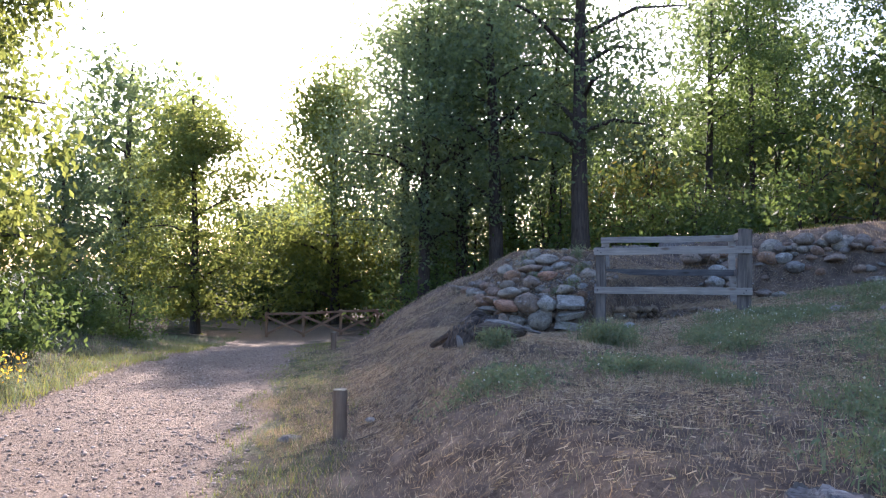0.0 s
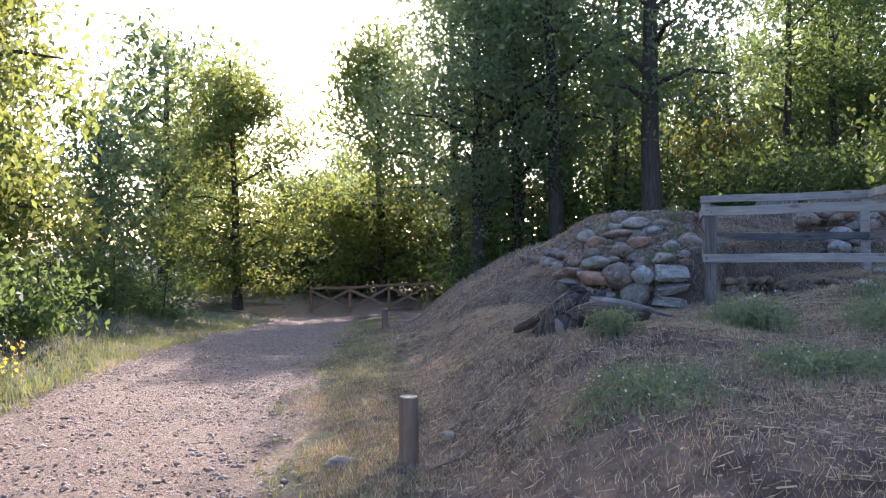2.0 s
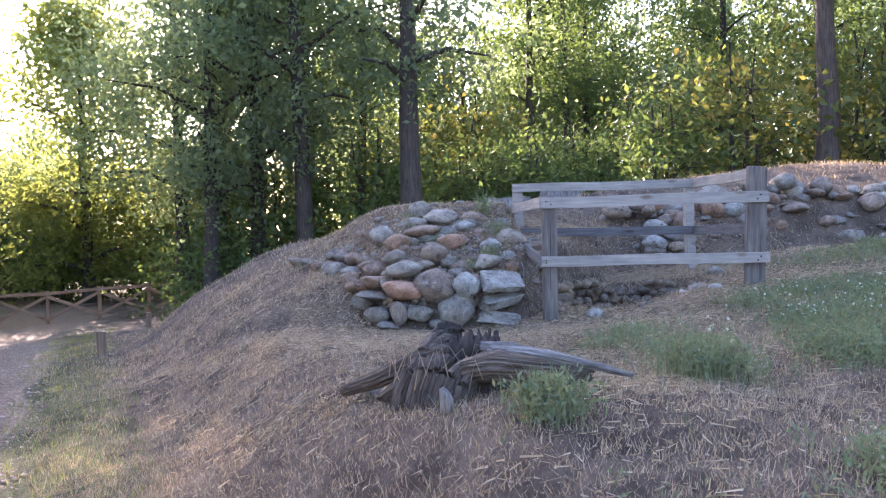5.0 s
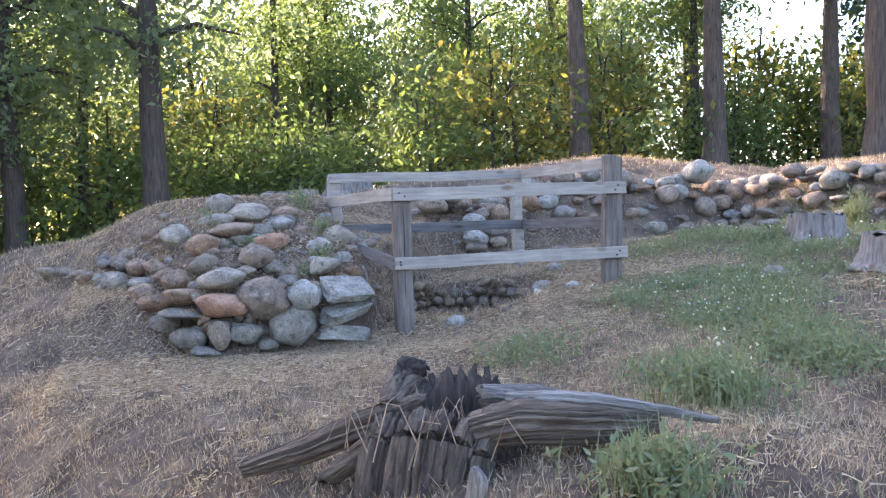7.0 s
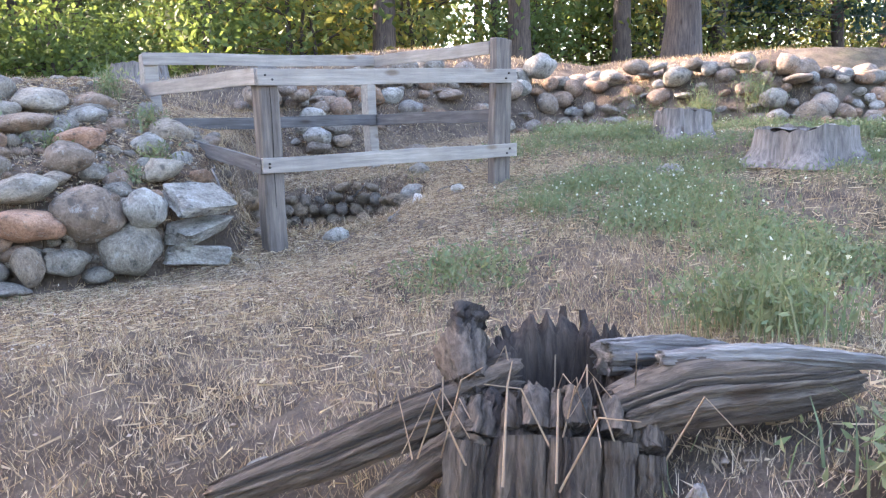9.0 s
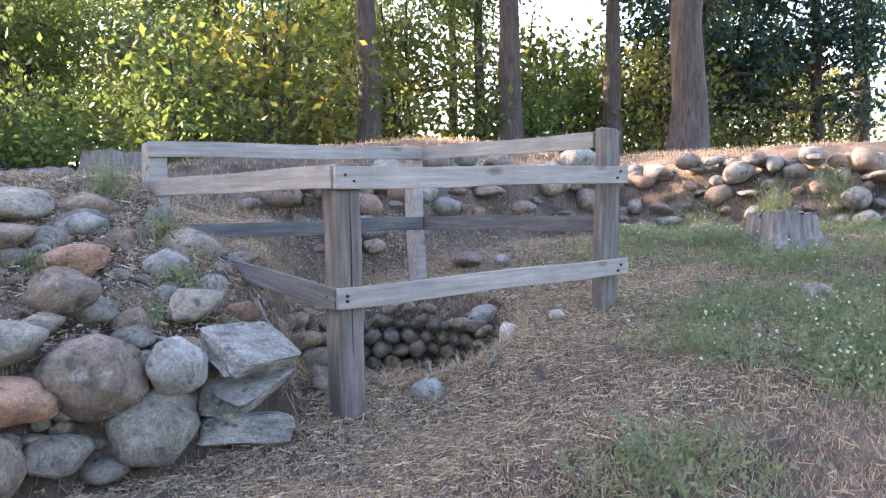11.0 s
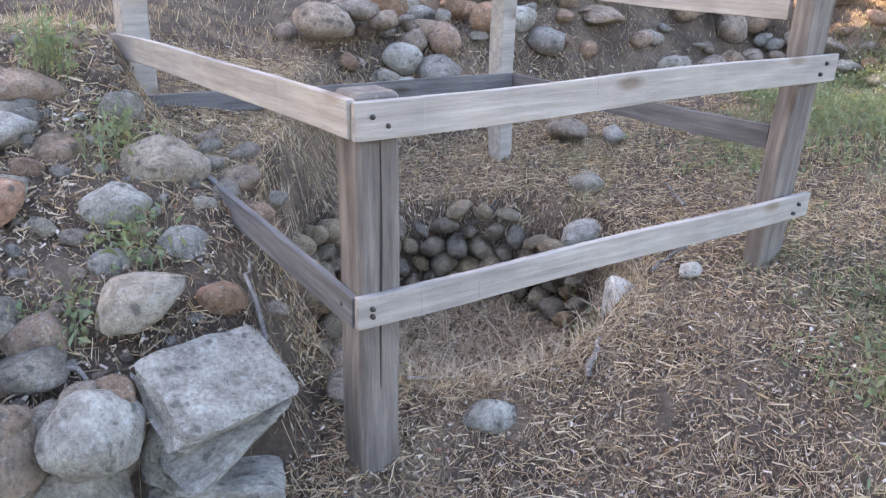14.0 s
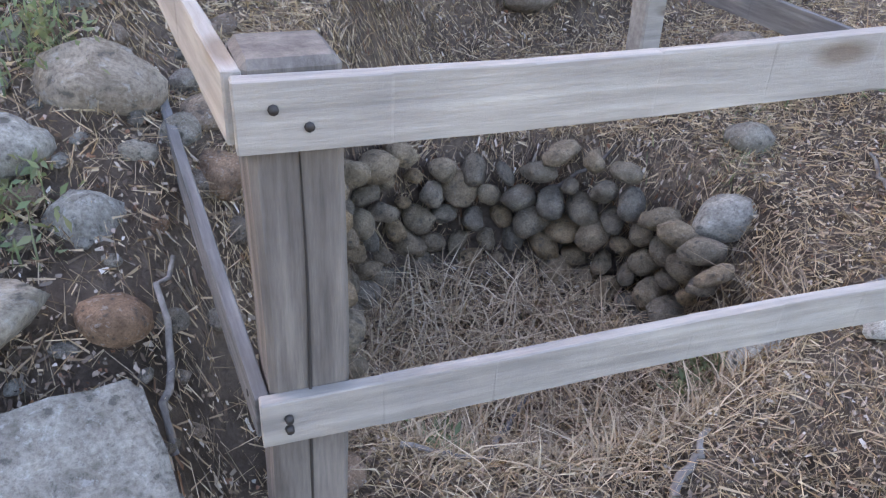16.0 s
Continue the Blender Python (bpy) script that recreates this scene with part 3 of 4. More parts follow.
for k in range(16):
    a = radians(-50 + 215 * k / 15 + srng.uniform(-5, 5))
    x, y = HEART[0] + 0.18 * math.cos(a), HEART[1] + 0.155 * math.sin(a)
    top = 0.95 + 0.07 * math.cos(a - radians(55)) + srng.uniform(-0.03, 0.035)
    limb("rotten_splinter", [(x, y, 0.8), (x + 0.01 * math.cos(a), y, 0.88), (x + 0.03 * math.cos(a) + srng.normal(0, 0.03), y + 0.03 * math.sin(a) + srng.normal(0, 0.03), top)], (0.03, 0.03, srng.uniform(0.006, 0.016)), ROTTEN, root, 50 + k, "black crumbling rotten wood", 12, 4, 0.3, 7)
for k in range(26):
    x, y = srng.uniform(-2.5, -2.0), srng.uniform(7.72, 8.3)
    e_ = srng.uniform(-0.16, 0.16, 2)
    z = srng.uniform(0.84, 0.95)
    tagged(obj_from("dead_stalk", *tube([(x, y, z - 0.1), (x + 0.5 * e_[0], y + 0.5 * e_[1], z + 0.07), (x + e_[0], y + e_[1], z + srng.uniform(-0.06, 0.12))], [0.0028, 0.0022, 0.0012], 4), STRAW, root), "bleached grass stalk").matrix_parent_inverse = root.matrix_world.inverted()
limb("root", [(-2.2, 7.62, 0.74), (-2.2, 7.59, 0.8), (-2.22, 7.57, 0.86)], (0.03, 0.032, 0.012), SILVER, root, 91, "pale broken root stub", 20, 4, 0.1, 10)


def stump(x, y, r, h, seed, label, lean=(0, 0)):
    z = lz(x, y)
    e = empty("tree_stump", pose(x, y, z), label, "tree stump", "cut tree stumps")
    rng = np.random.default_rng(seed)
    sides = 36
    ph = rng.uniform(0, 6.28, 4)
    vs, fs = [], []
    prof = [(-0.12, 1.3), (0.0, 1.2), (0.15, 1.09), (0.45, 1.0), (0.8, 0.96), (1.0, 0.94)]
    for i, (t, w) in enumerate(prof):
        for k in range(sides):
            th = 2 * math.pi * k / sides
            flare = 1 + (0.12 if i < 3 else 0.05) * math.sin(5 * th + ph[0]) + 0.035 * math.sin(11 * th + ph[1]) + rng.normal(0, 0.012) + (0.03 if k % 2 else -0.02)
            zz = h * t + (0.06 * h * math.sin(2 * th + ph[2]) + rng.normal(0, 0.04 * h) if i == len(prof) - 1 else 0)
            vs.append((r * w * flare * math.cos(th) + lean[0] * t, r * w * flare * math.sin(th) + lean[1] * t, zz))
    for i in range(len(prof) - 1):
        for k in range(sides):
            fs.append((i * sides + k, i * sides + (k + 1) % sides, (i + 1) * sides + (k + 1) % sides, (i + 1) * sides + k))
    obj_from("trunk", vs, fs, STUMPWOOD, e, flat=True)
    top, tf = [], []
    for j, rr in enumerate((0.93, 0.6, 0.3, 0.02)):
        for k in range(sides):
            th = 2 * math.pi * k / sides
            top.append((r * rr * math.cos(th) + lean[0], r * rr * math.sin(th) + lean[1], h * (0.97 - 0.05 * (j > 0)) + rng.normal(0, 0.012)))
    for j in range(3):
        for k in range(sides):
            tf.append((j * sides + k, j * sides + (k + 1) % sides, (j + 1) * sides + (k + 1) % sides, (j + 1) * sides + k))
    obj_from("cut_top", top, tf, SILVER, e, flat=True)
    return e


stump(3.08, 11.45, 0.27, 0.25, 1, "low weathered grey tree stump on the lawn")
stump(2.55, 9.95, 0.36, 0.26, 2, "broad weathered grey tree stump on the lawn")
stump(-0.2, 17.5, 0.36, 0.28, 4, "weathered grey stump on the mound top")
stump(-1.15, 17.2, 0.4, 0.2, 5, "weathered grey stump on the mound top")
stump(0.42, 2.72, 0.13, 0.16, 6, "dark decaying stump with a pale cut face")


# ---- bollards and the far fence ----
def bollard(x, y, h, r, seed, label):
    e = empty("bollard", pose(x, y, lz(x, y)), label, "bollard", "track bollards")
    vs, fs = tube([(0, 0, -0.15), (0, 0, 0.1), (0, 0, h * 0.5), (0, 0, h - 0.012), (0, 0, h)], [r, r, r, r, r * 0.93], 20, 0.012, seed)
    obj_from("shaft", vs, fs, BOLLARD, e)
    vs, fs = tube([(0, 0, h - 0.002), (0, 0, h + 0.006)], [r * 0.94, r * 0.9], 20, 0.01, seed)
    obj_from("cut_top", vs, fs, ENDGRAIN, e, flat=True)


bollard(-2.87, 6.2, 0.42, 0.062, 1, "round brown wooden bollard with a pale sawn top")
bollard(-7.15, 15.1, 0.38, 0.062, 2, "round brown wooden bollard half hidden in dry grass")
bollard(-9.6, 23.2, 0.38, 0.062, 3, "round brown wooden bollard at the track bend")

gate = empty("rail_fence", pose(-13.6, 28.8, lz(-13.6, 28.8)), "low brown timber rail fence with crossed braces", "fence")
ginv = gate.matrix_world.inverted()
P = [Vector((-15.6 + 1.32 * i, 26.9 + 0.55 * i, 0)) for i in range(5)]
for p in P:
    p.z = lz(p.x, p.y)
for i, p in enumerate(P):
    o = part("post", beam(1.15, 0.1, 0.1, 60 + i), BROWN, gate, smoothed=False)
    o.matrix_local = ginv @ pose(p.x, p.y, p.z + 0.42, 0, -90, 20)
for i in range(4):
    a, c = P[i], P[i + 1]
    up, lo = Vector((0, 0, 0.92)), Vector((0, 0, 0.14))
    for nm, q0, q1 in (("rail", a + up, c + up), ("brace", a + lo, c + up * 0.92), ("brace", a + up * 0.92, c + lo)):
        off = Vector((0.05, -0.08 - (0.06 if q0.z > q1.z + 0.2 else 0), 0))
        o = part(nm, beam((q1 - q0).length + 0.06, 0.06, 0.09, 70 + i), BROWN, gate, smoothed=False)
        o.matrix_local = ginv @ between(q0 + off, q1 + off)


# ---- trees ----
def tree(name, seed, H, r, low, spread, clumps, per, leaf, bark, leaves, label, cat="tree", lean=0.0, droop=0.3, shape=1.0, limbs=9, stems=1, cloud=0.55):
    rng = np.random.default_rng(seed)
    e = empty(name, pose(0, 0, 0), label, cat)
    pieces, tips = [], []
    for sidx in range(stems):
        off = rng.normal(0, 0.25 * (stems > 1), 2)
        dx, dy = rng.normal(0, 0.03 * H + lean, 2) * (2.5 if stems > 1 else 1)
        hh = H * (0.9 if stems == 1 else rng.uniform(0.6, 0.9))
        n = 9
        tr = [np.array([off[0] + dx * (i / n) ** 1.5 + rng.normal(0, 0.015 * H / 8), off[1] + dy * (i / n) ** 1.5, -0.3 + (hh + 0.3) * i / n]) for i in range(n + 1)]
        rad = [r * (1.35 if i == 0 else 1) * (1 - 0.85 * i / n) + 0.01 for i in range(n + 1)]
        pieces.append(tube(tr, rad, 9, 0.05, seed + sidx))
        for k in range(limbs):
            t = low + (0.95 - low) * (k + rng.uniform(0, 1)) / limbs
            p = np.array([np.interp(t * n, range(n + 1), [q[c] for q in tr]) for c in range(3)])
            th = k * 2.4 + rng.uniform(-0.5, 0.5)
            f = (t - low) / (1 - low)
            reach = spread * (math.sin(math.pi * (0.18 + 0.78 * f)) ** shape) * rng.uniform(0.6, 1.0)
            end = p + np.array([math.cos(th) * reach, math.sin(th) * reach, reach * rng.uniform(0.1, 0.6) - droop * 0.5])
            m = (p + end) / 2 + np.array([0, 0, 0.12 * reach])
            br = r * (1 - 0.85 * t) * 0.5 + 0.008
            pieces.append(tube([p, m, end], [br, br * 0.6, br * 0.2], 5, 0.0, k, False))
            tips += [p + (end - p) * q + rng.normal(0, 0.12 * reach, 3) for q in rng.uniform(0.3, 1.05, 5)]
    vs, fs = joined(pieces)
    obj_from("trunk", vs, fs, bark, e)
    tips = np.array(tips)
    pick = tips[rng.integers(0, len(tips), clumps)] + rng.normal(0, 0.2 * spread, (clumps, 3)) * (1, 1, 0.8)
    pick[:, 2] = np.maximum(pick[:, 2], low * H * 0.75 + 0.1)
    sz = cloud * rng.uniform(0.5, 1.35, clumps)
    cen = np.repeat(pick, per, 0) + rng.normal(0, 1, (clumps * per, 3)) * np.repeat(sz, per)[:, None] * (1, 1, 0.6)
    cen[:, 2] = np.maximum(cen[:, 2], 0.05)
    vs, fs = leaf_cloud(cen, leaf, rng, droop)
    obj_from("crown", vs, fs, leaves, e, flat=True)
    return e


def put(ob, x, y, turn, size=1.0, first=[], zs=1.0, label=""):
    m = pose(x, y, lz(x, y) - 0.05, 0, 0, turn) @ Matrix.Diagonal((size, size, size * zs, 1))
    if ob not in first:
        first.append(ob)
        ob.matrix_world = m
        o = ob
    else:
        o = copy_thing(ob, m)
        o.matrix_basis = m
    return tagged(o, label)


T_TALL = [tree("deciduous_tree", 100 + i, 15, 0.27, 0.26, 3.4, 200, 56, 0.185, BARK, LEAF_DARK, "tall dark-leaved tree with a straight trunk on the mound", limbs=16, cloud=0.6) for i in range(2)]
T_SLIM = [tree("deciduous_tree", 110 + i, 14, 0.17, 0.36, 2.6, 130, 70, 0.17, BARK, LEAF_MID, "slim tall tree with a bare lower trunk in the wood", limbs=12, cloud=0.6) for i in range(2)]
T_LIGHT = tree("deciduous_tree", 121, 8, 0.13, 0.1, 2.1, 260, 75, 0.14, BARK, LEAF_LIGHT, "pale green young tree beside the gravel track", limbs=18, cloud=0.32)
T_DARK = tree("deciduous_tree", 122, 12, 0.25, 0.1, 3.6, 165, 33, 0.4, BARK, LEAF_DARK, "broad dark green tree behind the bank", limbs=16, cloud=0.65)
BUSH = [tree("bush", 130 + i, 4.2, 0.05, 0.06, 1.9, 66, 44, 0.18, BARK, mt, lb, "bush", limbs=7, stems=4, cloud=0.5) for i, (mt, lb) in enumerate(((LEAF_GOLD, "yellow-green backlit bush at the edge of the wood"), (LEAF_MID, "dense green bush at the edge of the wood")))]
LOWBUSH = tree("bush", 140, 1.3, 0.02, 0.05, 0.9, 50, 50, 0.11, BARK, LEAF_MID, "low green scrub on the bank", "bush", limbs=6, stems=4, cloud=0.28)
PINE = tree("conifer", 150, 13, 0.26, 0.18, 3.4, 170, 70, 0.26, BARK_WARM, NEEDLES, "blue-green pine with spreading boughs behind the mound", "tree", limbs=26, droop=0.6, shape=0.6, cloud=0.5)
BARE = tree("deciduous_tree", 160, 14, 0.34, 0.5, 3.0, 110, 55, 0.19, BARK_WARM, LEAF_MID, "thick brown trunk of a tall tree behind the mound", limbs=10, cloud=0.6)

# the row on the mound, which shades the slope
for k, (x, y, sc) in enumerate(((-9.65, 29.3, 1.0), (-7.6, 26.5, 0.95), (-6.05, 25.4, 1.0), (-3.07, 23.7, 1.05), (-10.4, 33.0, 1.0), (-8.7, 25.4, 0.9), (-11.2, 30.6, 1.0), (-6.9, 31.5, 1.0))):
    put(T_TALL[k % 2], x, y, k * 77, sc)
for k, (x, y, sc) in enumerate(((-5.05, 29.9, 1.0), (0.8, 32.2, 1.05), (2.8, 35.5, 1.1), (4.0, 38.2, 1.1), (10.0, 29.7, 1.0), (10.3, 22.4, 0.85), (7.0, 30.0, 1.0), (13.5, 27.0, 1.0), (-8.2, 34.0, 1.0))):
    put(T_SLIM[k % 2], x, y, k * 101 + 20, sc)
for x, y, sc, tn in ((6.5, 21.8, 0.85, 0), (9.15, 20.3, 0.85, 50), (9.9, 16.5, 1.0, 110), (12.1, 19.8, 0.72, 200), (23.5, 18.5, 0.9, 290)):
    put(BARE, x, y, tn, sc)
for x, y, sc, tn in ((15.6, 19.4, 0.85, 0), (19.5, 18.2, 0.8, 120)):
    put(PINE, x, y, tn, sc)
# wires strung from the thick trunk to a thin stake
wires = empty("wire_fence", pose(18.5, 12.0, lz(18.5, 12.0)), "thin sagging wires on a slim stake beyond the mound", "fence")
for nm, pts, rad, mt in (("stake", [(18.5, 12.0, lz(18.5, 12.0) - 0.2), (18.5, 12.0, lz(18.5, 12.0) + 1.3)], 0.03, BARK), ("wire", [(10.6, 17.0, lz(10.6, 17.2) + 1.25), (14.5, 14.5, lz(18.5, 12.0) + 1.0), (18.5, 12.0, lz(18.5, 12.0) + 1.2)], 0.006, IRON), ("wire", [(10.6, 17.0, lz(10.6, 17.2) + 0.95), (14.5, 14.5, lz(18.5, 12.0) + 0.65), (18.5, 12.0, lz(18.5, 12.0) + 0.8)], 0.006, IRON)):
    w_ = obj_from(nm, *tube(pts, [rad] * len(pts), 6), mt, wires)
    w_.matrix_parent_inverse = wires.matrix_world.inverted()
# understorey of the wood
rng = np.random.default_rng(77)
k = 0
for row, (dist, n) in enumerate(((0.0, 14), (4.5, 13))):
    for i in range(n):
        t = (i + rng.uniform(-0.3, 0.3)) / (n - 1)
        x = -9.5 + 33 * t
        y = 26.5 - 6.5 * smooth(0.2, 0.75, t) + dist + rng.uniform(-0.8, 0.8)
        put(BUSH[int(rng.random() < 0.42)], x, float(y), rng.uniform(0, 360), rng.uniform(0.8, 1.25) + 0.2 * row)
        k += 1
for x, y, sc, tn in ((-7, 47, 1.15, 0), (-1, 45, 1.0, 90), (5, 47, 1.25, 200), (11, 44, 1.2, 300), (17, 38, 1.05, 30), (2, 40, 0.7, 60), (8, 36, 0.65, 150)):
    put(T_DARK, x, y, tn, sc, label="broad dark green tree deep in the wood")
for i in range(7):
    t = i / 10
    put(T_SLIM[i % 2], -7 + 44 * t, 44 - 8 * t + rng.uniform(-2, 2), rng.uniform(0, 360), rng.uniform(0.75, 0.95))
# the left of the track
put(T_LIGHT, -18.0, 25.7, 0, 1.4, zs=0.9)
put(T_LIGHT, -14.0, 11.6, 130, 1.25, zs=1.2, label="pale green tall tree with drooping twigs on the bank")
put(T_LIGHT, -15.2, 9.4, 40, 1.3)
put(T_LIGHT, -17.6, 14.6, 80, 1.15)
put(T_LIGHT, -16.4, 34.8, 210, 1.8, label="feathery pale green tree beside the mound")
put(T_LIGHT, -23.4, 42.0, 300, 1.0, zs=0.95, label="rounded yellow-green tree beyond the far fence")
put(T_LIGHT, -21.3, 43.6, 20, 0.95, label="rounded yellow-green tree beyond the far fence")
put(T_DARK, -25.8, 31.1, 0, 1.12)
put(T_DARK, -23.2, 24.6, 70, 0.62)
for x, y, sc, tn in ((-23.1, 36.8, 0.56, 20), (-21.4, 37.9, 0.58, 140), (-19.8, 38.8, 0.56, 240), (-18.0, 40.0, 0.56, 100), (-15.9, 40.8, 0.56, 60), (-12.6, 38.4, 0.6, 160), (-30, 38, 0.8, 0), (-28.2, 53.5, 0.92, 50), (-40, 50, 0.9, 200), (-13.4, 41.5, 0.62, 10)):
    put(T_DARK, x, y, tn, sc)
for x, y, sc in ((-20.5, 35.5, 1.0), (-18, 36.2, 1.1), (-15.5, 37, 1.1), (-22.8, 34, 1.0), (-12.9, 37, 1.2), (-25.5, 32.5, 1.0)):
    put(BUSH[1], x, y, x * 31, sc, label="dense shaded thicket behind the far fence")
# woods in the distance
for i in range(8):
    t = i / 12
    put(T_DARK, -8 + 62 * t, 60 - 14 * t + rng.uniform(-2, 2), rng.uniform(0, 360), rng.uniform(0.9, 1.15), label="distant dark green tree closing the wood")
for i in range(22):
    u, s_ = rng.uniform(8, 24), rng.uniform(-9, -5.3)
    put(LOWBUSH, -0.421 * u + 0.907 * s_, 0.907 * u + 0.421 * s_, rng.uniform(0, 360), rng.uniform(0.5, 1.3))
# four more trees added out of view, beside and behind the camera
for x, y in ((-24, 4), (-22, -9), (2, -22), (22, -8)):
    put(T_DARK, x, y, x * 20, 1.0)


# ---- the ruined walls: stones one by one ----
def near_any(done, x, y, d):
    return any((x - a) ** 2 + (y - b) ** 2 < d * d for a, b in done)


rng = np.random.default_rng(31)
left_wall = empty("ruined_stone_wall", pose(-2.3, 11.6, lz(-2.3, 11.5)), "ruined heap of rounded fieldstones and earth beside the pit", "stone wall")
done = [(-1.55, 11.75), (-1.78, 11.78)]


def course(kinds, rows):
    """Stones set one by one: place, width and height over width."""
    for k, (x, y, z, w, tall) in enumerate(rows):
        me = kinds[k % len(kinds)]
        stone(me, x, y, z - 0.03 * (y > 12.1), w, (rng.uniform(-8, 8), rng.uniform(-8, 8), rng.choice((0, 180)) + rng.uniform(-14, 14)), left_wall, (1, 1, min(tall / 0.58, 2.1)))
        done.append((x, y))


# the foot of the face, the face, and the slope above it
course([ROUND[3], ROUND[8], ROUND[1], ROUND[6], FLAT[1]], ((-2.46, 11.64, 0.76, 0.26, 0.72), (-2.1, 11.64, 0.8, 0.38, 0.76), (-2.67, 11.6, 0.76, 0.17, 1.25), (-2.88, 11.72, 0.75, 0.31, 0.6), (-2.92, 11.8, 0.93, 0.41, 0.3), (-2.89, 11.86, 1.06, 0.36, 0.42), (-3.06, 11.98, 0.84, 0.25, 0.55), (-3.12, 12.1, 1.0, 0.3, 0.4), (-2.3, 11.62, 0.66, 0.2, 0.6), (-2.78, 11.62, 0.65, 0.24, 0.5)))
course([ROUND[0], ROUND[2], ROUND[5], ANGULAR[0], ROUND[9]], ((-2.62, 11.8, 1.18, 0.38, 0.46), (-2.3, 11.66, 1.02, 0.42, 0.84), (-2.33, 12.0, 1.34, 0.3, 0.66), (-2.06, 11.92, 1.19, 0.21, 0.8), (-2.18, 12.0, 1.24, 0.19, 0.67), (-2.42, 11.95, 1.22, 0.19, 0.5), (-2.93, 12.2, 1.19, 0.27, 0.72), (-2.72, 12.15, 1.32, 0.26, 0.6), (-1.78, 11.9, 1.24, 0.34, 0.6), (-2.1, 11.84, 1.13, 0.2, 0.6)))
course([ROUND[4], ROUND[6], ROUND[7], ROUND[1], ROUND[0]], ((-2.26, 13.0, 1.74, 0.43, 0.4), (-2.5, 13.2, 1.83, 0.32, 0.72), (-2.46, 12.66, 1.58, 0.41, 0.36), (-2.71, 12.45, 1.46, 0.28, 0.65), (-1.98, 12.85, 1.64, 0.29, 0.5), (-2.12, 12.5, 1.47, 0.34, 0.42), (-2.57, 12.9, 1.67, 0.38, 0.42), (-2.91, 12.9, 1.53, 0.3, 0.85), (-2.21, 12.7, 1.56, 0.23, 0.55), (-1.83, 12.7, 1.54, 0.22, 0.65)))
course([PALE[3], ROUND[5], PALE[4], ROUND[9]], ((-1.72, 12.38, 1.41, 0.24, 0.7), (-1.51, 12.58, 1.48, 0.34, 0.62), (-1.55, 12.2, 1.26, 0.2, 0.95), (-1.55, 12.87, 1.63, 0.19, 1.0), (-2.0, 12.8, 1.62, 0.28, 0.5), (-1.89, 13.04, 1.72, 0.33, 0.46), (-1.8, 12.17, 1.29, 0.15, 0.62), (-1.27, 12.36, 1.28, 0.17, 0.75)))
# broken pale blocks at the corner
stone(SLABS[0], -1.67, 11.64, 1.06, 0.33, (30, 4, 14), left_wall, (1.0, 1.0, 0.6))
stone(SLABS[1], -1.69, 11.66, 0.865, 0.36, (9, -8, 24), left_wall, (1.05, 0.9, 0.9))
stone(SLABS[2], -1.68, 11.63, 0.7, 0.38, (-6, 7, -22), left_wall, (1.1, 0.9, 0.7))
stone(PALE[3], -2.0, 11.6, 1.02, 0.31, (0, 0, 30), left_wall, (1, 1, 1.4))
stone(PINK[0], -2.64, 11.66, 0.99, 0.38, (0, 6, 10), left_wall, (1.05, 1, 1.0))
stone(PINK[1], -2.15, 12.42, 1.44, 0.33, (0, 8, 170), left_wall, (1.1, 0.9, 0.8))
done += [(-2.0, 11.6), (-2.64, 11.66), (-2.15, 12.42)]
# small stones packed between them
for _ in range(60):
    x, z = rng.uniform(-2.95, -1.9), rng.uniform(0.62, 1.1)
    stone(ROUND[rng.integers(10)], x, 11.66 + 0.35 * max(0.0, -2.72 - x) + rng.uniform(0, 0.05), z, rng.uniform(0.09, 0.17), (rng.uniform(-30, 30), rng.uniform(-30, 30), rng.uniform(0, 180)), left_wall)
# the face bends back up the slope
for t in np.linspace(0, 1, 19):
    for j in range(2 if t < 0.6 else 1):
        x, y = -2.95 - 1.1 * t, 11.95 + 1.9 * t
        stone(ROUND[rng.integers(10)], x + 0.12 * j + rng.uniform(-0.1, 0.1), y + 0.08 * j + rng.uniform(-0.1, 0.1), lz(x + 0.02, y - 0.05) + 0.02 + 0.13 * j, rng.uniform(0.14, 0.28), (rng.uniform(-20, 20), rng.uniform(-20, 20), rng.uniform(0, 180)), left_wall)
n = 0
for _ in range(2500):
    x, y = rng.uniform(-3.7, -1.38), rng.uniform(11.75, 13.5)
    q = y - 11.64 - 1.5 * max(0, -2.7 - x)
    sz = (0.045 + 0.16 * rng.random() ** 2) * (0.8 if q > 1.2 else 1)
    if q < 0.05 or near_any(done, x, y, 0.05 + sz * 0.4) or n > 280:
        continue
    done.append((x, y))
    me = (PALE[3] if rng.random() < 0.12 else FAR_ROUND[rng.integers(10)]) if rng.random() < 0.8 else ANGULAR[rng.integers(5)]
    stone(me, x, y, lz(x, y) + 0.1 * sz, sz, (rng.uniform(-25, 25), rng.uniform(-25, 25), rng.uniform(0, 360)), left_wall)
    n += 1

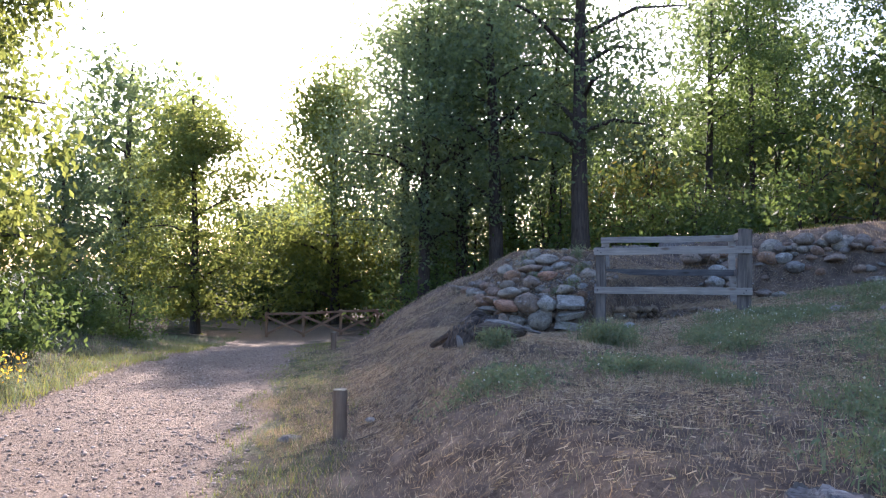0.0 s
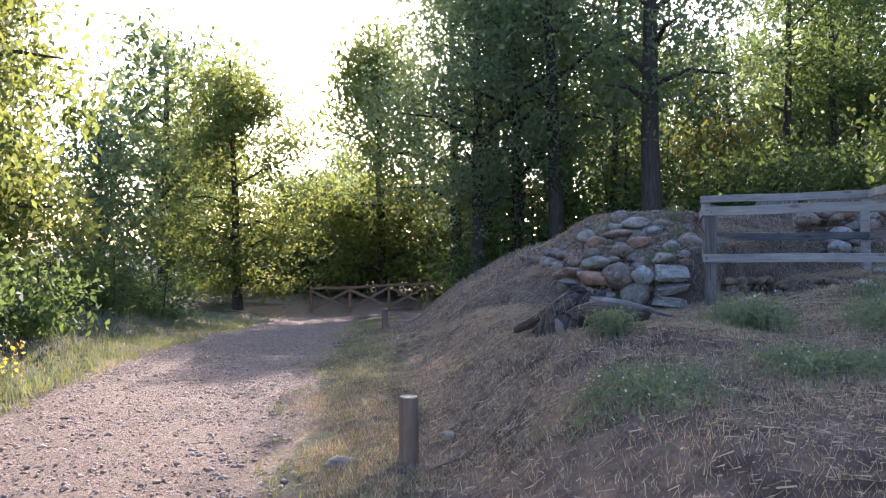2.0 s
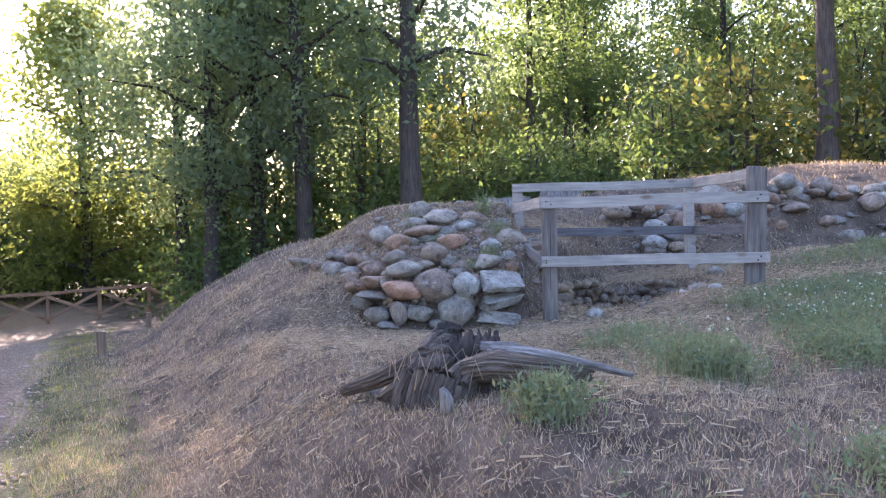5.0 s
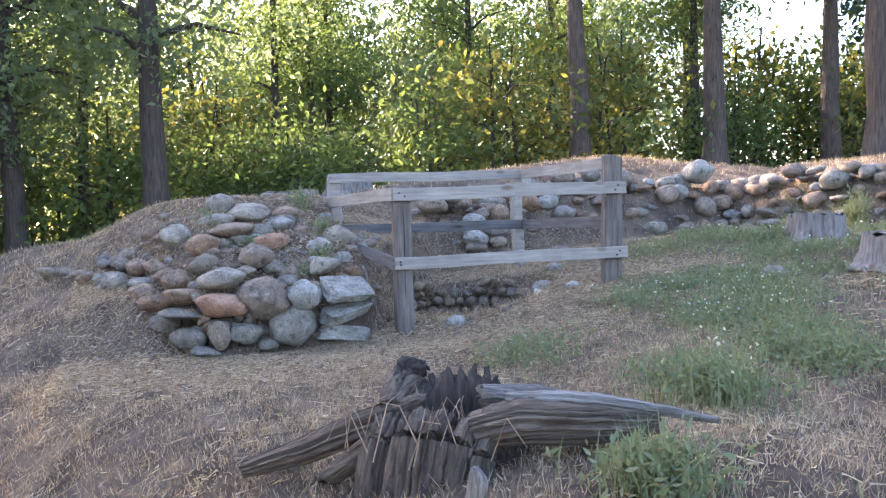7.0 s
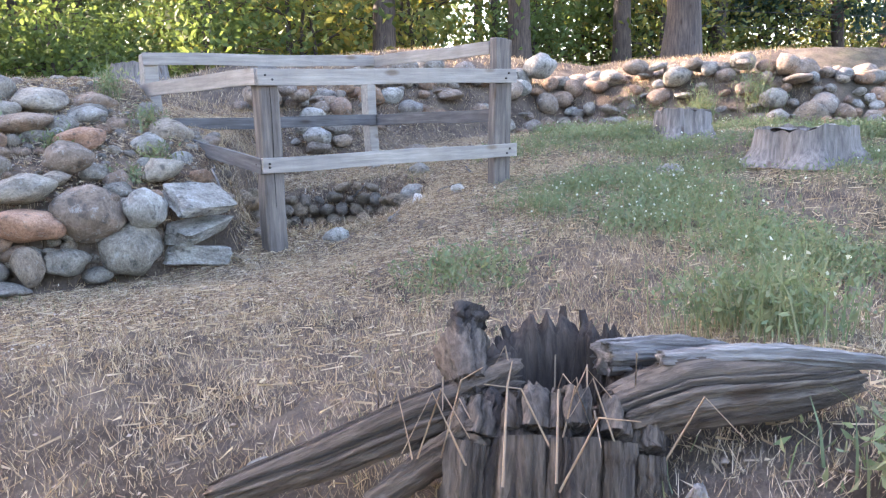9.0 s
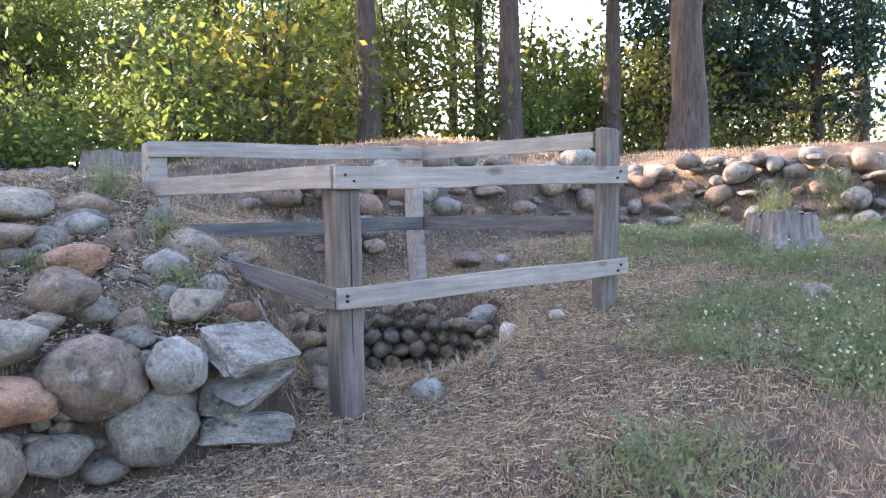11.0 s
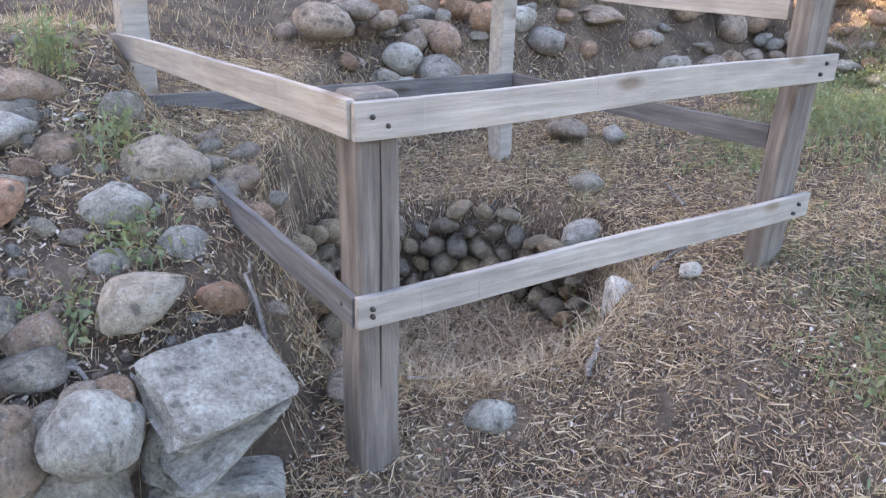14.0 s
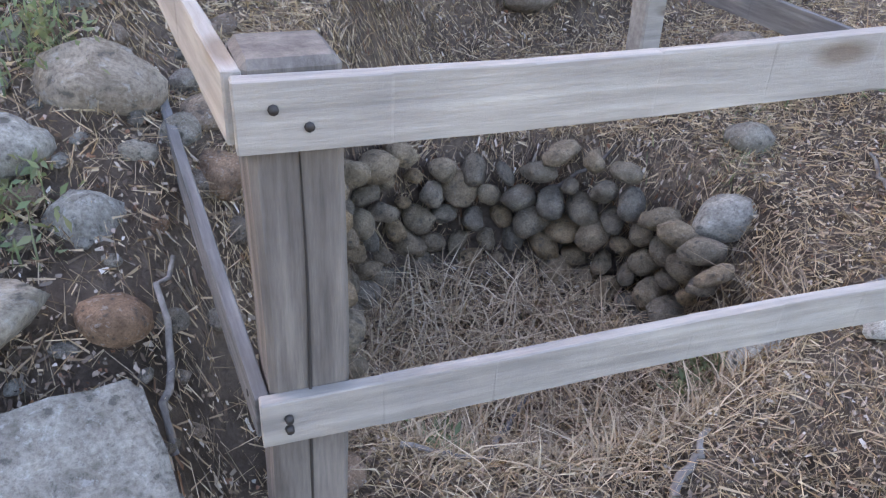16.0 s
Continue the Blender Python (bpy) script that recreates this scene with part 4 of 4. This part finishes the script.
right_wall = empty("ruined_stone_wall", pose(3.0, 14.0, lz(3.0, 13.8)), "low tumbled wall of rounded fieldstones below the mound", "stone wall")
LINE = [(0.1, 14.0), (1.2, 14.25), (2.4, 14.2), (3.7, 13.95), (4.3, 13.2), (4.45, 12.4), (4.75, 11.6), (5.3, 10.9), (6.2, 10.4)]
done, n = [], 0
for _ in range(2600):
    t = rng.uniform(0, len(LINE) - 1.001)
    k = int(t)
    f = t - k
    if k < 3 and rng.random() < 0.5 and n > 60:
        continue
    (ax, ay), (bx, by) = LINE[k], LINE[k + 1]
    L = math.hypot(bx - ax, by - ay)
    nx_, ny_ = -(by - ay) / L, (bx - ax) / L
    w = rng.normal(0.25, 0.3)
    x, y = ax + (bx - ax) * f + nx_ * w, ay + (by - ay) * f + ny_ * w
    sz = rng.uniform(0.13, 0.42)
    if near_any(done, x, y, 0.07 + 0.3 * sz) or n > 250 or not -0.3 < w < 0.95:
        continue
    done.append((x, y))
    n += 1
    lift = max(0.0, 0.3 - abs(w - 0.3)) * rng.uniform(0, 0.7)
    stone(PALE[4] if rng.random() < 0.1 else FLAT[rng.integers(5)] if rng.random() < 0.15 else FAR_ROUND[rng.integers(10)], x, y, lz(x, y) + 0.12 * sz + lift, sz, (rng.uniform(-20, 20), rng.uniform(-20, 20), rng.uniform(0, 360)), right_wall)
# stones set apart from the walls
LOOSE = ((PALE[3], 3.83, 14.18, 0.46, 0.34, "large rounded pale boulder on top of the wall", (1, 1, 1.25)), (WHITE[0], 0.15, 11.76, 0.27, 0.02, "white broken stone at the rim of the pit", (0.6, 0.8, 1.9)), (WHITE[1], 0.4, 11.6, 0.13, 0.03, "small white stone in dry grass", (1, 1, 1)),
         (PALE[1], -0.79, 11.45, 0.21, 0.02, "whitish stone sunk in dry grass", (0.85, 0.9, 1.3)), (PALE[3], -2.63, 8.57, 0.13, 0.02, "pale stone lying on the dry slope", (1.3, 1, 1)), (PALE[4], 0.5, 12.35, 0.26, 0.05, "pale rounded stone on the rim of the pit", (1.2, 1, 0.9)),
         (PALE[3], 0.45, 13.95, 0.34, 0.1, "rounded stone on the bank behind the pit", (1, 1, 1.1)), (ROUND[6], 0.72, 13.93, 0.25, 0.06, "rounded stone on the bank behind the pit", (1, 1, 1)), (ROUND[7], 1.15, 13.2, 0.26, 0.06, "mossy rounded stone beside the fence", (1, 1, 1)),
         (FLAT[0], 1.75, 10.6, 0.3, 0.03, "flat stone sunk in the lawn", (1, 1, 1)), (FLAT[1], -3.35, 6.2, 0.26, 0.01, "flat pale stone in the track verge", (1, 1, 0.8)), (PALE[2], -2.75, 6.6, 0.12, 0.02, "small pale stone in dry grass", (1, 1, 1)), (ROUND[8], 0.75, 12.6, 0.2, 0.03, "half-buried stone beside the fence", (1, 1, 1)), (PALE[1], 1.35, 13.0, 0.22, 0.04, "pale stone beside the fence", (1.2, 1, 1)))
for me, x, y, sz, dz, lb, st in LOOSE:
    tagged(stone(me, x, y, lz(x, y) + dz, sz, (0, 0, 30 * x), None, st, "loose_stone"), lb, "stone", "loose stones")

for k in range(16):
    x, y = -1.22 + rng.uniform(-0.12, 0.16), 11.75 + 0.085 * k
    stone(ROUND[rng.integers(10)], x, y, lz(x, y) + 0.02, rng.uniform(0.08, 0.2), (rng.uniform(-25, 25), rng.uniform(-25, 25), rng.uniform(0, 360)), left_wall)

lining = empty("pit_lining", pose(PIT[0], PIT[1] + 0.6, lz(PIT[0], PIT[1])), "dry-laid cobble lining of the pit", "stone wall")
for j in range(6):
    for k in range(21):
        th = radians(-22 + 10.9 * (k + 0.5 * (j % 2)))
        sz = rng.uniform(0.09, 0.21)
        r = 0.57 + 0.015 * j + rng.uniform(-0.015, 0.015)
        x, y = PIT[0] + (r * 1.02 + 0.05 * max(0.0, math.cos(th))) * math.cos(th), PIT[1] + r * 1.08 * math.sin(th)
        z = 0.44 + 0.095 * j + rng.uniform(-0.015, 0.015)
        if z < lz(PIT[0] + 0.9 * math.cos(th), PIT[1] + 0.9 * math.sin(th)) - 0.02:
            stone(COBBLES[rng.integers(6)], x, y, z, sz, (rng.uniform(-45, 45), rng.uniform(-30, 30), math.degrees(th) + rng.uniform(-40, 40)), lining, (1, rng.uniform(0.8, 1.1), rng.uniform(0.75, 1.1)))


# ---- grass, weeds and litter ----
def blades(xy, height, width, lean, rng, short=False):
    """Bent blades of two quads, or short straight ones of one."""
    n = len(xy)
    z = land(xy[:, 0], xy[:, 1]) - 0.008
    th = rng.uniform(0, 2 * np.pi, n)
    h = height * rng.uniform(0.5, 1.4, n)
    ln = lean * rng.uniform(0.2, 1.3, n) * h
    d = np.stack([np.cos(th), np.sin(th)], 1)
    ph = th + np.pi / 2 + rng.normal(0, 0.5, n)
    w = np.stack([np.cos(ph), np.sin(ph)], 1) * (width * rng.uniform(0.6, 1.3, n))[:, None]
    vs = []
    for t, ww in ((0, 1.0), (0.75, 0.3)) if short else ((0, 1.0), (0.55, 0.8), (1.0, 0.15)):
        c = xy + d * (ln * t * t)[:, None]
        zz = z + h * t * (1 - 0.25 * t * np.minimum(lean, 1))
        for sg in (-0.5, 0.5):
            vs.append(np.concatenate([c + w * sg * ww, zz[:, None]], 1))
    vs = np.stack(vs, 1).reshape(-1, 3)
    if short:
        return vs, np.arange(n)[:, None] * 4 + [0, 1, 3, 2]
    b = np.arange(n)[:, None] * 6
    return vs, np.concatenate([b + [0, 1, 3, 2], b + [2, 3, 5, 4]], 0)


def straws(xy, length, width, rng):
    """Straws lying about: one thin quad each, nearly flat."""
    n = len(xy)
    th = rng.uniform(0, 2 * np.pi, n)
    L = length * (0.2 + rng.exponential(0.55, n).clip(0, 1.7)) * 0.5
    d = np.stack([np.cos(th), np.sin(th)], 1)
    w = np.stack([-d[:, 1], d[:, 0]], 1) * (width * rng.uniform(0.5, 1.4, n))[:, None] * 0.5
    tilt = rng.normal(0, 0.1, n) * L
    vs = []
    for sg, tw in ((-1, -1), (-1, 1), (1, 1), (1, -1)):
        c = xy + d * (L * sg)[:, None] + w * tw
        vs.append(np.concatenate([c, (land(c[:, 0], c[:, 1]) + 0.012 + np.abs(tilt) + tilt * sg + 0.01 * rng.random(n))[:, None]], 1))
    return np.stack(vs, 1).reshape(-1, 3), np.arange(4 * n).reshape(n, 4)


def field(n, x0, x1, y0, y1, keep, rng):
    xy = rng.uniform((x0, y0), (x1, y1), (n, 2))
    return xy[rng.random(n) < keep(xy[:, 0], xy[:, 1])]


def open_ground(x, y):
    h, w = heap(x, y)
    stones = w * (h > 0) * (y < 13.3)
    pit = np.hypot((x - PIT[0]) / 0.72, (y - PIT[1]) / 0.74) < 1.05
    return (across(x, y) > -0.75 + 0.25 * wobble(x, y, 2.0)) * (1 - 0.25 * stones) * (1 - 0.5 * pit)


def patchy(x, y):
    return np.clip(0.45 + 0.5 * wobble(x, y, 1.7) + 0.35 * wobble(x, y, 4.3, 2), 0.42, 1)


rng = np.random.default_rng(8)
xy = field(360000, -7, 5.5, 1.0, 15.0, lambda x, y: open_ground(x, y) * patchy(x, y), rng)
tagged(obj_from("dry_grass", *blades(xy, 0.075, 0.0036, 1.0, rng, short=True), STRAW, flat=True), "short parched grass over the slope", "grass", kind="stuff")
xy = field(150000, -4.6, 0.4, 5.6, 11.6, lambda x, y: open_ground(x, y) * (0.35 + 0.65 * patchy(x * 2.3, y * 2.3 + 1)), rng)
tagged(obj_from("dry_grass", *blades(xy, 0.055, 0.003, 1.2, rng, short=True), STRAW, flat=True), "fine matted dry grass round the dead stump", "grass", kind="stuff")
xy = field(60000, -9, 9, 12.5, 22, lambda x, y: open_ground(x, y) * patchy(x, y), rng)
tagged(obj_from("dry_grass", *blades(xy, 0.09, 0.008, 0.9, rng, short=True), STRAW, flat=True), "dry straw-coloured grass on the mound", "grass", kind="stuff")
xy = field(190000, -5.5, 4.5, 1.0, 14.5, lambda x, y: open_ground(x, y) * (across(x, y) > 0.15) * patchy(x + 3, y) ** 1.6, rng)
tagged(obj_from("straw_litter", *straws(xy, 0.05, 0.0014, rng), STRAW, flat=True), "loose straw and twigs lying on the ground", "straw", kind="stuff")
xy = field(210000, -3.8, 2.4, 9.6, 14.2, lambda x, y: (1 - 0.6 * (heap(x, y)[0] * heap(x, y)[1] > 0)) * smooth(9.6, 11.4, y) * smooth(2.4, 0.8, x) * (0.2 + 0.8 * patchy(x * 1.7, y * 1.7 + 2)), rng)
tagged(obj_from("straw_litter", *straws(xy, 0.042, 0.0013, rng), STRAW, flat=True), "broken straw and bark chips round the pit", "straw", kind="stuff")
xy = rng.uniform(-0.95, 0.95, (7000, 2)) + PIT
away = np.hypot(xy[:, 0] - PIT[0], xy[:, 1] - PIT[1])
floor_xy, bank_xy = xy[away < 0.5], xy[(away > 0.45) & (away < 0.9) & (xy[:, 1] < PIT[1] + 0.1)]
tagged(obj_from("dead_grass", *blades(floor_xy, 0.17, 0.0055, 1.4, rng), STRAW, flat=True), "tangled dead grass on the floor of the pit", "grass", kind="stuff")
tagged(obj_from("dead_grass", *blades(bank_xy, 0.11, 0.005, 1.5, rng), STRAW, flat=True), "dead grass on the near bank of the pit", "grass", kind="stuff")
xy = rng.uniform(-0.8, 0.8, (1800, 2)) + PIT
xy = xy[np.hypot(xy[:, 0] - PIT[0], xy[:, 1] - PIT[1]) < np.where(xy[:, 1] > PIT[1], 0.45, 0.75)]
tagged(obj_from("straw_litter", *straws(xy, 0.16, 0.004, rng), STRAW, flat=True), "long bleached straws fallen into the pit", "straw", kind="stuff")
xy = field(75000, -3.6, 2.0, 10.2, 14.4, lambda x, y: 0.25 + 0.75 * patchy(x * 2.1, y * 2.1), rng)
tagged(obj_from("leaf_litter", *straws(xy, 0.014, 0.006, rng), LITTER, flat=True), "dead leaf crumbs and bark chips round the pit", "leaf litter", kind="stuff")
xy = field(34000, 0.5, 4.0, 9.6, 13.0, lambda x, y: np.clip(wobble(x, y, 3.1, 2) + 0.5 * wobble(x, y, 7, 1) + 0.1, 0, 1), rng)
tagged(obj_from("green_grass", *blades(xy, 0.06, 0.004, 0.8, rng), WEED, flat=True), "thin green grass coming through the straw", "grass", kind="stuff")
# fringe hanging over the rim of the pit
th = rng.uniform(0, 2 * np.pi, 2600)
xy = np.stack([PIT[0] + 0.84 * np.cos(th), PIT[1] + 0.86 * np.sin(th)], 1) + rng.normal(0, 0.07, (2600, 2))
tagged(obj_from("dead_grass", *blades(xy, 0.075, 0.0035, 1.6, rng), STRAW, flat=True), "dead grass hanging over the rim of the pit", "grass", kind="stuff")


def green_spots(x, y):
    return turf_at(x, y) * np.clip(wobble(x, y, 2.3, 1) + 0.45 + 0.5 * wobble(x, y, 5, 3), 0, 1)


xy = field(190000, -7, 5.5, 1.0, 14, lambda x, y: open_ground(x, y) * np.clip(green_spots(x, y) + 0.12 * (patchy(x + 7, y + 2) > 0.62), 0, 1) * 0.75, rng)
tagged(obj_from("green_grass", *blades(xy, 0.085, 0.005, 0.7, rng, short=True), WEED, flat=True), "patchy green grass on the lawn and verge", "grass", kind="stuff")
xy = field(60000, -16, -2, 4, 26, lambda x, y: (across(x, y) < -3.55 + 0.2 * wobble(x, y, 1.5)) * (across(x, y) > -8) * np.clip(0.5 + wobble(x, y, 1.2), 0.2, 1), rng)
tagged(obj_from("verge_grass", *blades(xy, 0.16, 0.012, 0.7, rng), WEED, flat=True), "green grass on the bank across the track", "grass", kind="stuff")
xy = field(120000, -12, -0.3, 2.5, 22, lambda x, y: (across(x, y) > -1.0 + 0.2 * wobble(x, y, 2.0)) * (across(x, y) < 0.1 + 0.25 * wobble(x, y, 1.4, 3)) * patchy(x, y + 5), rng)
tagged(obj_from("verge_grass", *blades(xy, 0.06, 0.006, 0.7, rng), VERGE, flat=True), "sunlit short green grass along the track", "grass", kind="stuff")
xy = field(75000, -14, -3, 3, 24, lambda x, y: (across(x, y) > -4.7 + 0.3 * wobble(x, y, 1.0)) * (across(x, y) < -3.45 + 0.15 * wobble(x, y, 2.0)), rng)
tagged(obj_from("verge_grass", *blades(xy, 0.08, 0.008, 0.7, rng), VERGE, flat=True), "yellow-green grass strip below the bank", "grass", kind="stuff")


def weed(x, y, r, h, n, label, seed, flowers=0):
    rng = np.random.default_rng(seed)
    e = empty("weed_clump", pose(x, y, lz(x, y)), label, "weed", "weed clumps")
    xy = np.array((x, y)) + rng.normal(0, r * 0.45, (n, 2))
    vs, fs = blades(xy, h, 0.006, 0.55, rng)
    leaves = np.repeat(vs.reshape(-1, 6, 3)[:, 3], 4, 0) + rng.normal(0, 0.025, (n * 4, 3))
    leaves[:, 2] = np.maximum(leaves[:, 2], land(leaves[:, 0], leaves[:, 1]) + 0.004)
    lv, lf = leaf_cloud(leaves, 0.04, rng, -0.6, 0.35)
    a = obj_from("stem_mass", vs, fs, WEED, e, flat=True)
    b_ = obj_from("leaf_mass", lv, lf, WEED, e, flat=True)
    tagged(a, kind="stuff")
    tagged(b_, kind="stuff")
    a.matrix_parent_inverse = b_.matrix_parent_inverse = e.matrix_world.inverted()
    if flowers:
        tips = vs.reshape(-1, 6, 3)[:flowers, 5]
        tv, tf = leaf_cloud(tips, 0.02, rng, 0, 0.9)
        c_ = tagged(obj_from("seed_head_mass", tv, tf, SEED, e, flat=True), kind="stuff")
        c_.matrix_parent_inverse = e.matrix_world.inverted()


weed(-1.75, 7.3, 0.18, 0.2, 200, "bushy green weed beside the dead root", 1)
weed(-0.8, 8.3, 0.34, 0.3, 380, "bushy green weed on the dry slope", 2, 20)
for k, (x, y, r_, h_) in enumerate(((-1.72, 12.2, 0.12, 0.13), (-1.62, 12.62, 0.14, 0.2), (-1.75, 13.1, 0.1, 0.35), (-2.3, 12.45, 0.16, 0.12), (-2.0, 11.95, 0.12, 0.1), (-2.6, 12.9, 0.2, 0.14), (-0.75, 11.9, 0.08, 0.2), (0.15, 11.95, 0.1, 0.16))):
    weed(x, y, r_, h_ * 0.8, 40, "small dry herb growing between stones", 200 + k)
weed(4.35, 12.15, 0.16, 0.42, 150, "yellow-green shrub growing out of the tumbled wall", 230)
weed(4.75, 11.7, 0.2, 0.4, 110, "straggly green shrub beside the tumbled wall", 231)
rng = np.random.default_rng(12)
for k in range(100):
    for _ in range(60):
        x, y = rng.uniform(-2.6, 4.2), rng.uniform(2.6, 13.2)
        if across(x, y) > 1.2 and not (x < -0.9 and 7 < y < 11) and rng.random() < 0.16 + 0.85 * turf_at(x, y) and np.hypot(x - PIT[0], y - PIT[1]) > 1.25 and heap(x, y)[0] * heap(x, y)[1] < 0.1 and np.hypot(x - BX, y - BY) > 0.95:
            break
    weed(x, y, rng.uniform(0.25, 0.6), rng.uniform(0.07, 0.17), int(rng.uniform(120, 260)), "low green weeds with pale seed heads in dry grass" if k % 2 else "low green weeds in dry grass", 50 + k, 24 * (k % 2))
weed(-7.8, 7.25, 0.3, 0.4, 160, "yellow-flowering weed beside the track", 91, 0)
xy = rng.normal(0, 0.18, (110, 2)) + (-7.8, 7.25)
fl, ff = leaf_cloud(np.concatenate([xy, (lz(-7.8, 7.25) + rng.uniform(0.2, 0.55, 110))[:, None]], 1), 0.05, rng, 0, 0.7)
tagged(obj_from("flower_heads", fl, ff, GOLD_FLOWER, flat=True), "yellow flower heads of a tall weed", "flowers", kind="stuff")

# pebbles on the track and crumbs of stone on the slope
PEBBLE, nt, b = material("pebble", 0.9, 0.25)
gm = nt.nodes.new("ShaderNodeNewGeometry")
nt.links.new(ramp(nt, gm.outputs["Random Per Island"], [(0, (0.19, 0.13, 0.095)), (0.4, (0.38, 0.285, 0.205)), (0.75, (0.29, 0.212, 0.152)), (1, (0.52, 0.41, 0.315))]), b.inputs["Base Color"])


def pebbles(xy, size, rng):
    n = len(xy)
    base = np.array([(1, 0, 0), (0, 1, 0), (-1, 0, 0), (0, -1, 0), (0, 0, 0.8), (0, 0, -0.8)], float)
    tri = np.array([(0, 1, 4), (1, 2, 4), (2, 3, 4), (3, 0, 4), (1, 0, 5), (2, 1, 5), (3, 2, 5), (0, 3, 5)])
    sz = size * rng.uniform(0.4, 1.5, (n, 1, 1)) * rng.uniform(0.6, 1.3, (n, 6, 3))
    th = rng.uniform(0, 6.28, n)
    c, s_ = np.cos(th), np.sin(th)
    v = base[None] * sz
    v = np.stack([v[..., 0] * c[:, None] - v[..., 1] * s_[:, None], v[..., 0] * s_[:, None] + v[..., 1] * c[:, None], v[..., 2] * 0.7], -1)
    v += np.concatenate([xy, land(xy[:, 0], xy[:, 1])[:, None] + 0.001], 1)[:, None]
    return v.reshape(-1, 3), (np.arange(n)[:, None, None] * 6 + tri).reshape(-1, 3)


def on_track(x, y):
    return (across(x, y) < -0.7) * (across(x, y) > -3.6)


xy = field(48000, -12, -1, 3, 20, on_track, rng)
tagged(obj_from("gravel", *pebbles(xy, 0.013, rng), PEBBLE, flat=True), "loose grey-brown gravel on the track", "gravel", kind="stuff")
xy = field(17000, -4.5, 3, 6, 14.3, lambda x, y: (across(x, y) > 0.2) * (0.25 + 0.75 * (y > 10.5)), rng)
tagged(obj_from("stone_crumbs", *pebbles(xy, 0.0085, rng), PEBBLE, flat=True), "small stone crumbs among the dry grass", "gravel", kind="stuff")
xy = field(9000, -12, -1, 3, 20, on_track, rng)
tagged(obj_from("gravel", *pebbles(xy, 0.022, rng), PEBBLE, flat=True), "coarse clods and stones on the track", "gravel", kind="stuff")


# fallen sticks round the pit
def stick(x, y, turn, length, r, lift, seed):
    rng = np.random.default_rng(seed)
    n = 9
    pts = []
    for i in range(n):
        t = i / (n - 1) - 0.5
        px, py = x + length * t * math.cos(radians(turn)) + rng.normal(0, 0.006), y + length * t * math.sin(radians(turn)) + rng.normal(0, 0.006)
        pts.append((px, py, lz(px, py) + r + 0.01 + lift * (t + 0.5)))
    tagged(obj_from("fallen_stick", *tube(pts, np.linspace(r, r * 0.55, n), 8, 0.08, seed), STUMPWOOD), "bare grey stick fallen in the dry grass", "stick", "fallen sticks")


for k, (x, y, turn, length, lift) in enumerate(((-0.82, 11.72, -30, 0.24, 0.0), (-1.42, 11.9, 80, 0.3, 0.12), (-0.3, 11.45, 35, 0.22, 0.0), (0.45, 11.75, 10, 0.3, 0.0), (0.2, 12.9, -20, 0.26, 0.02), (-0.5, 12.0, 40, 0.34, 0.05), (-1.98, 11.78, -50, 0.2, 0.03), (1.0, 12.2, 60, 0.3, 0.0))):
    stick(x, y, turn, length, 0.009 + 0.002 * (k % 3), lift, 300 + k)
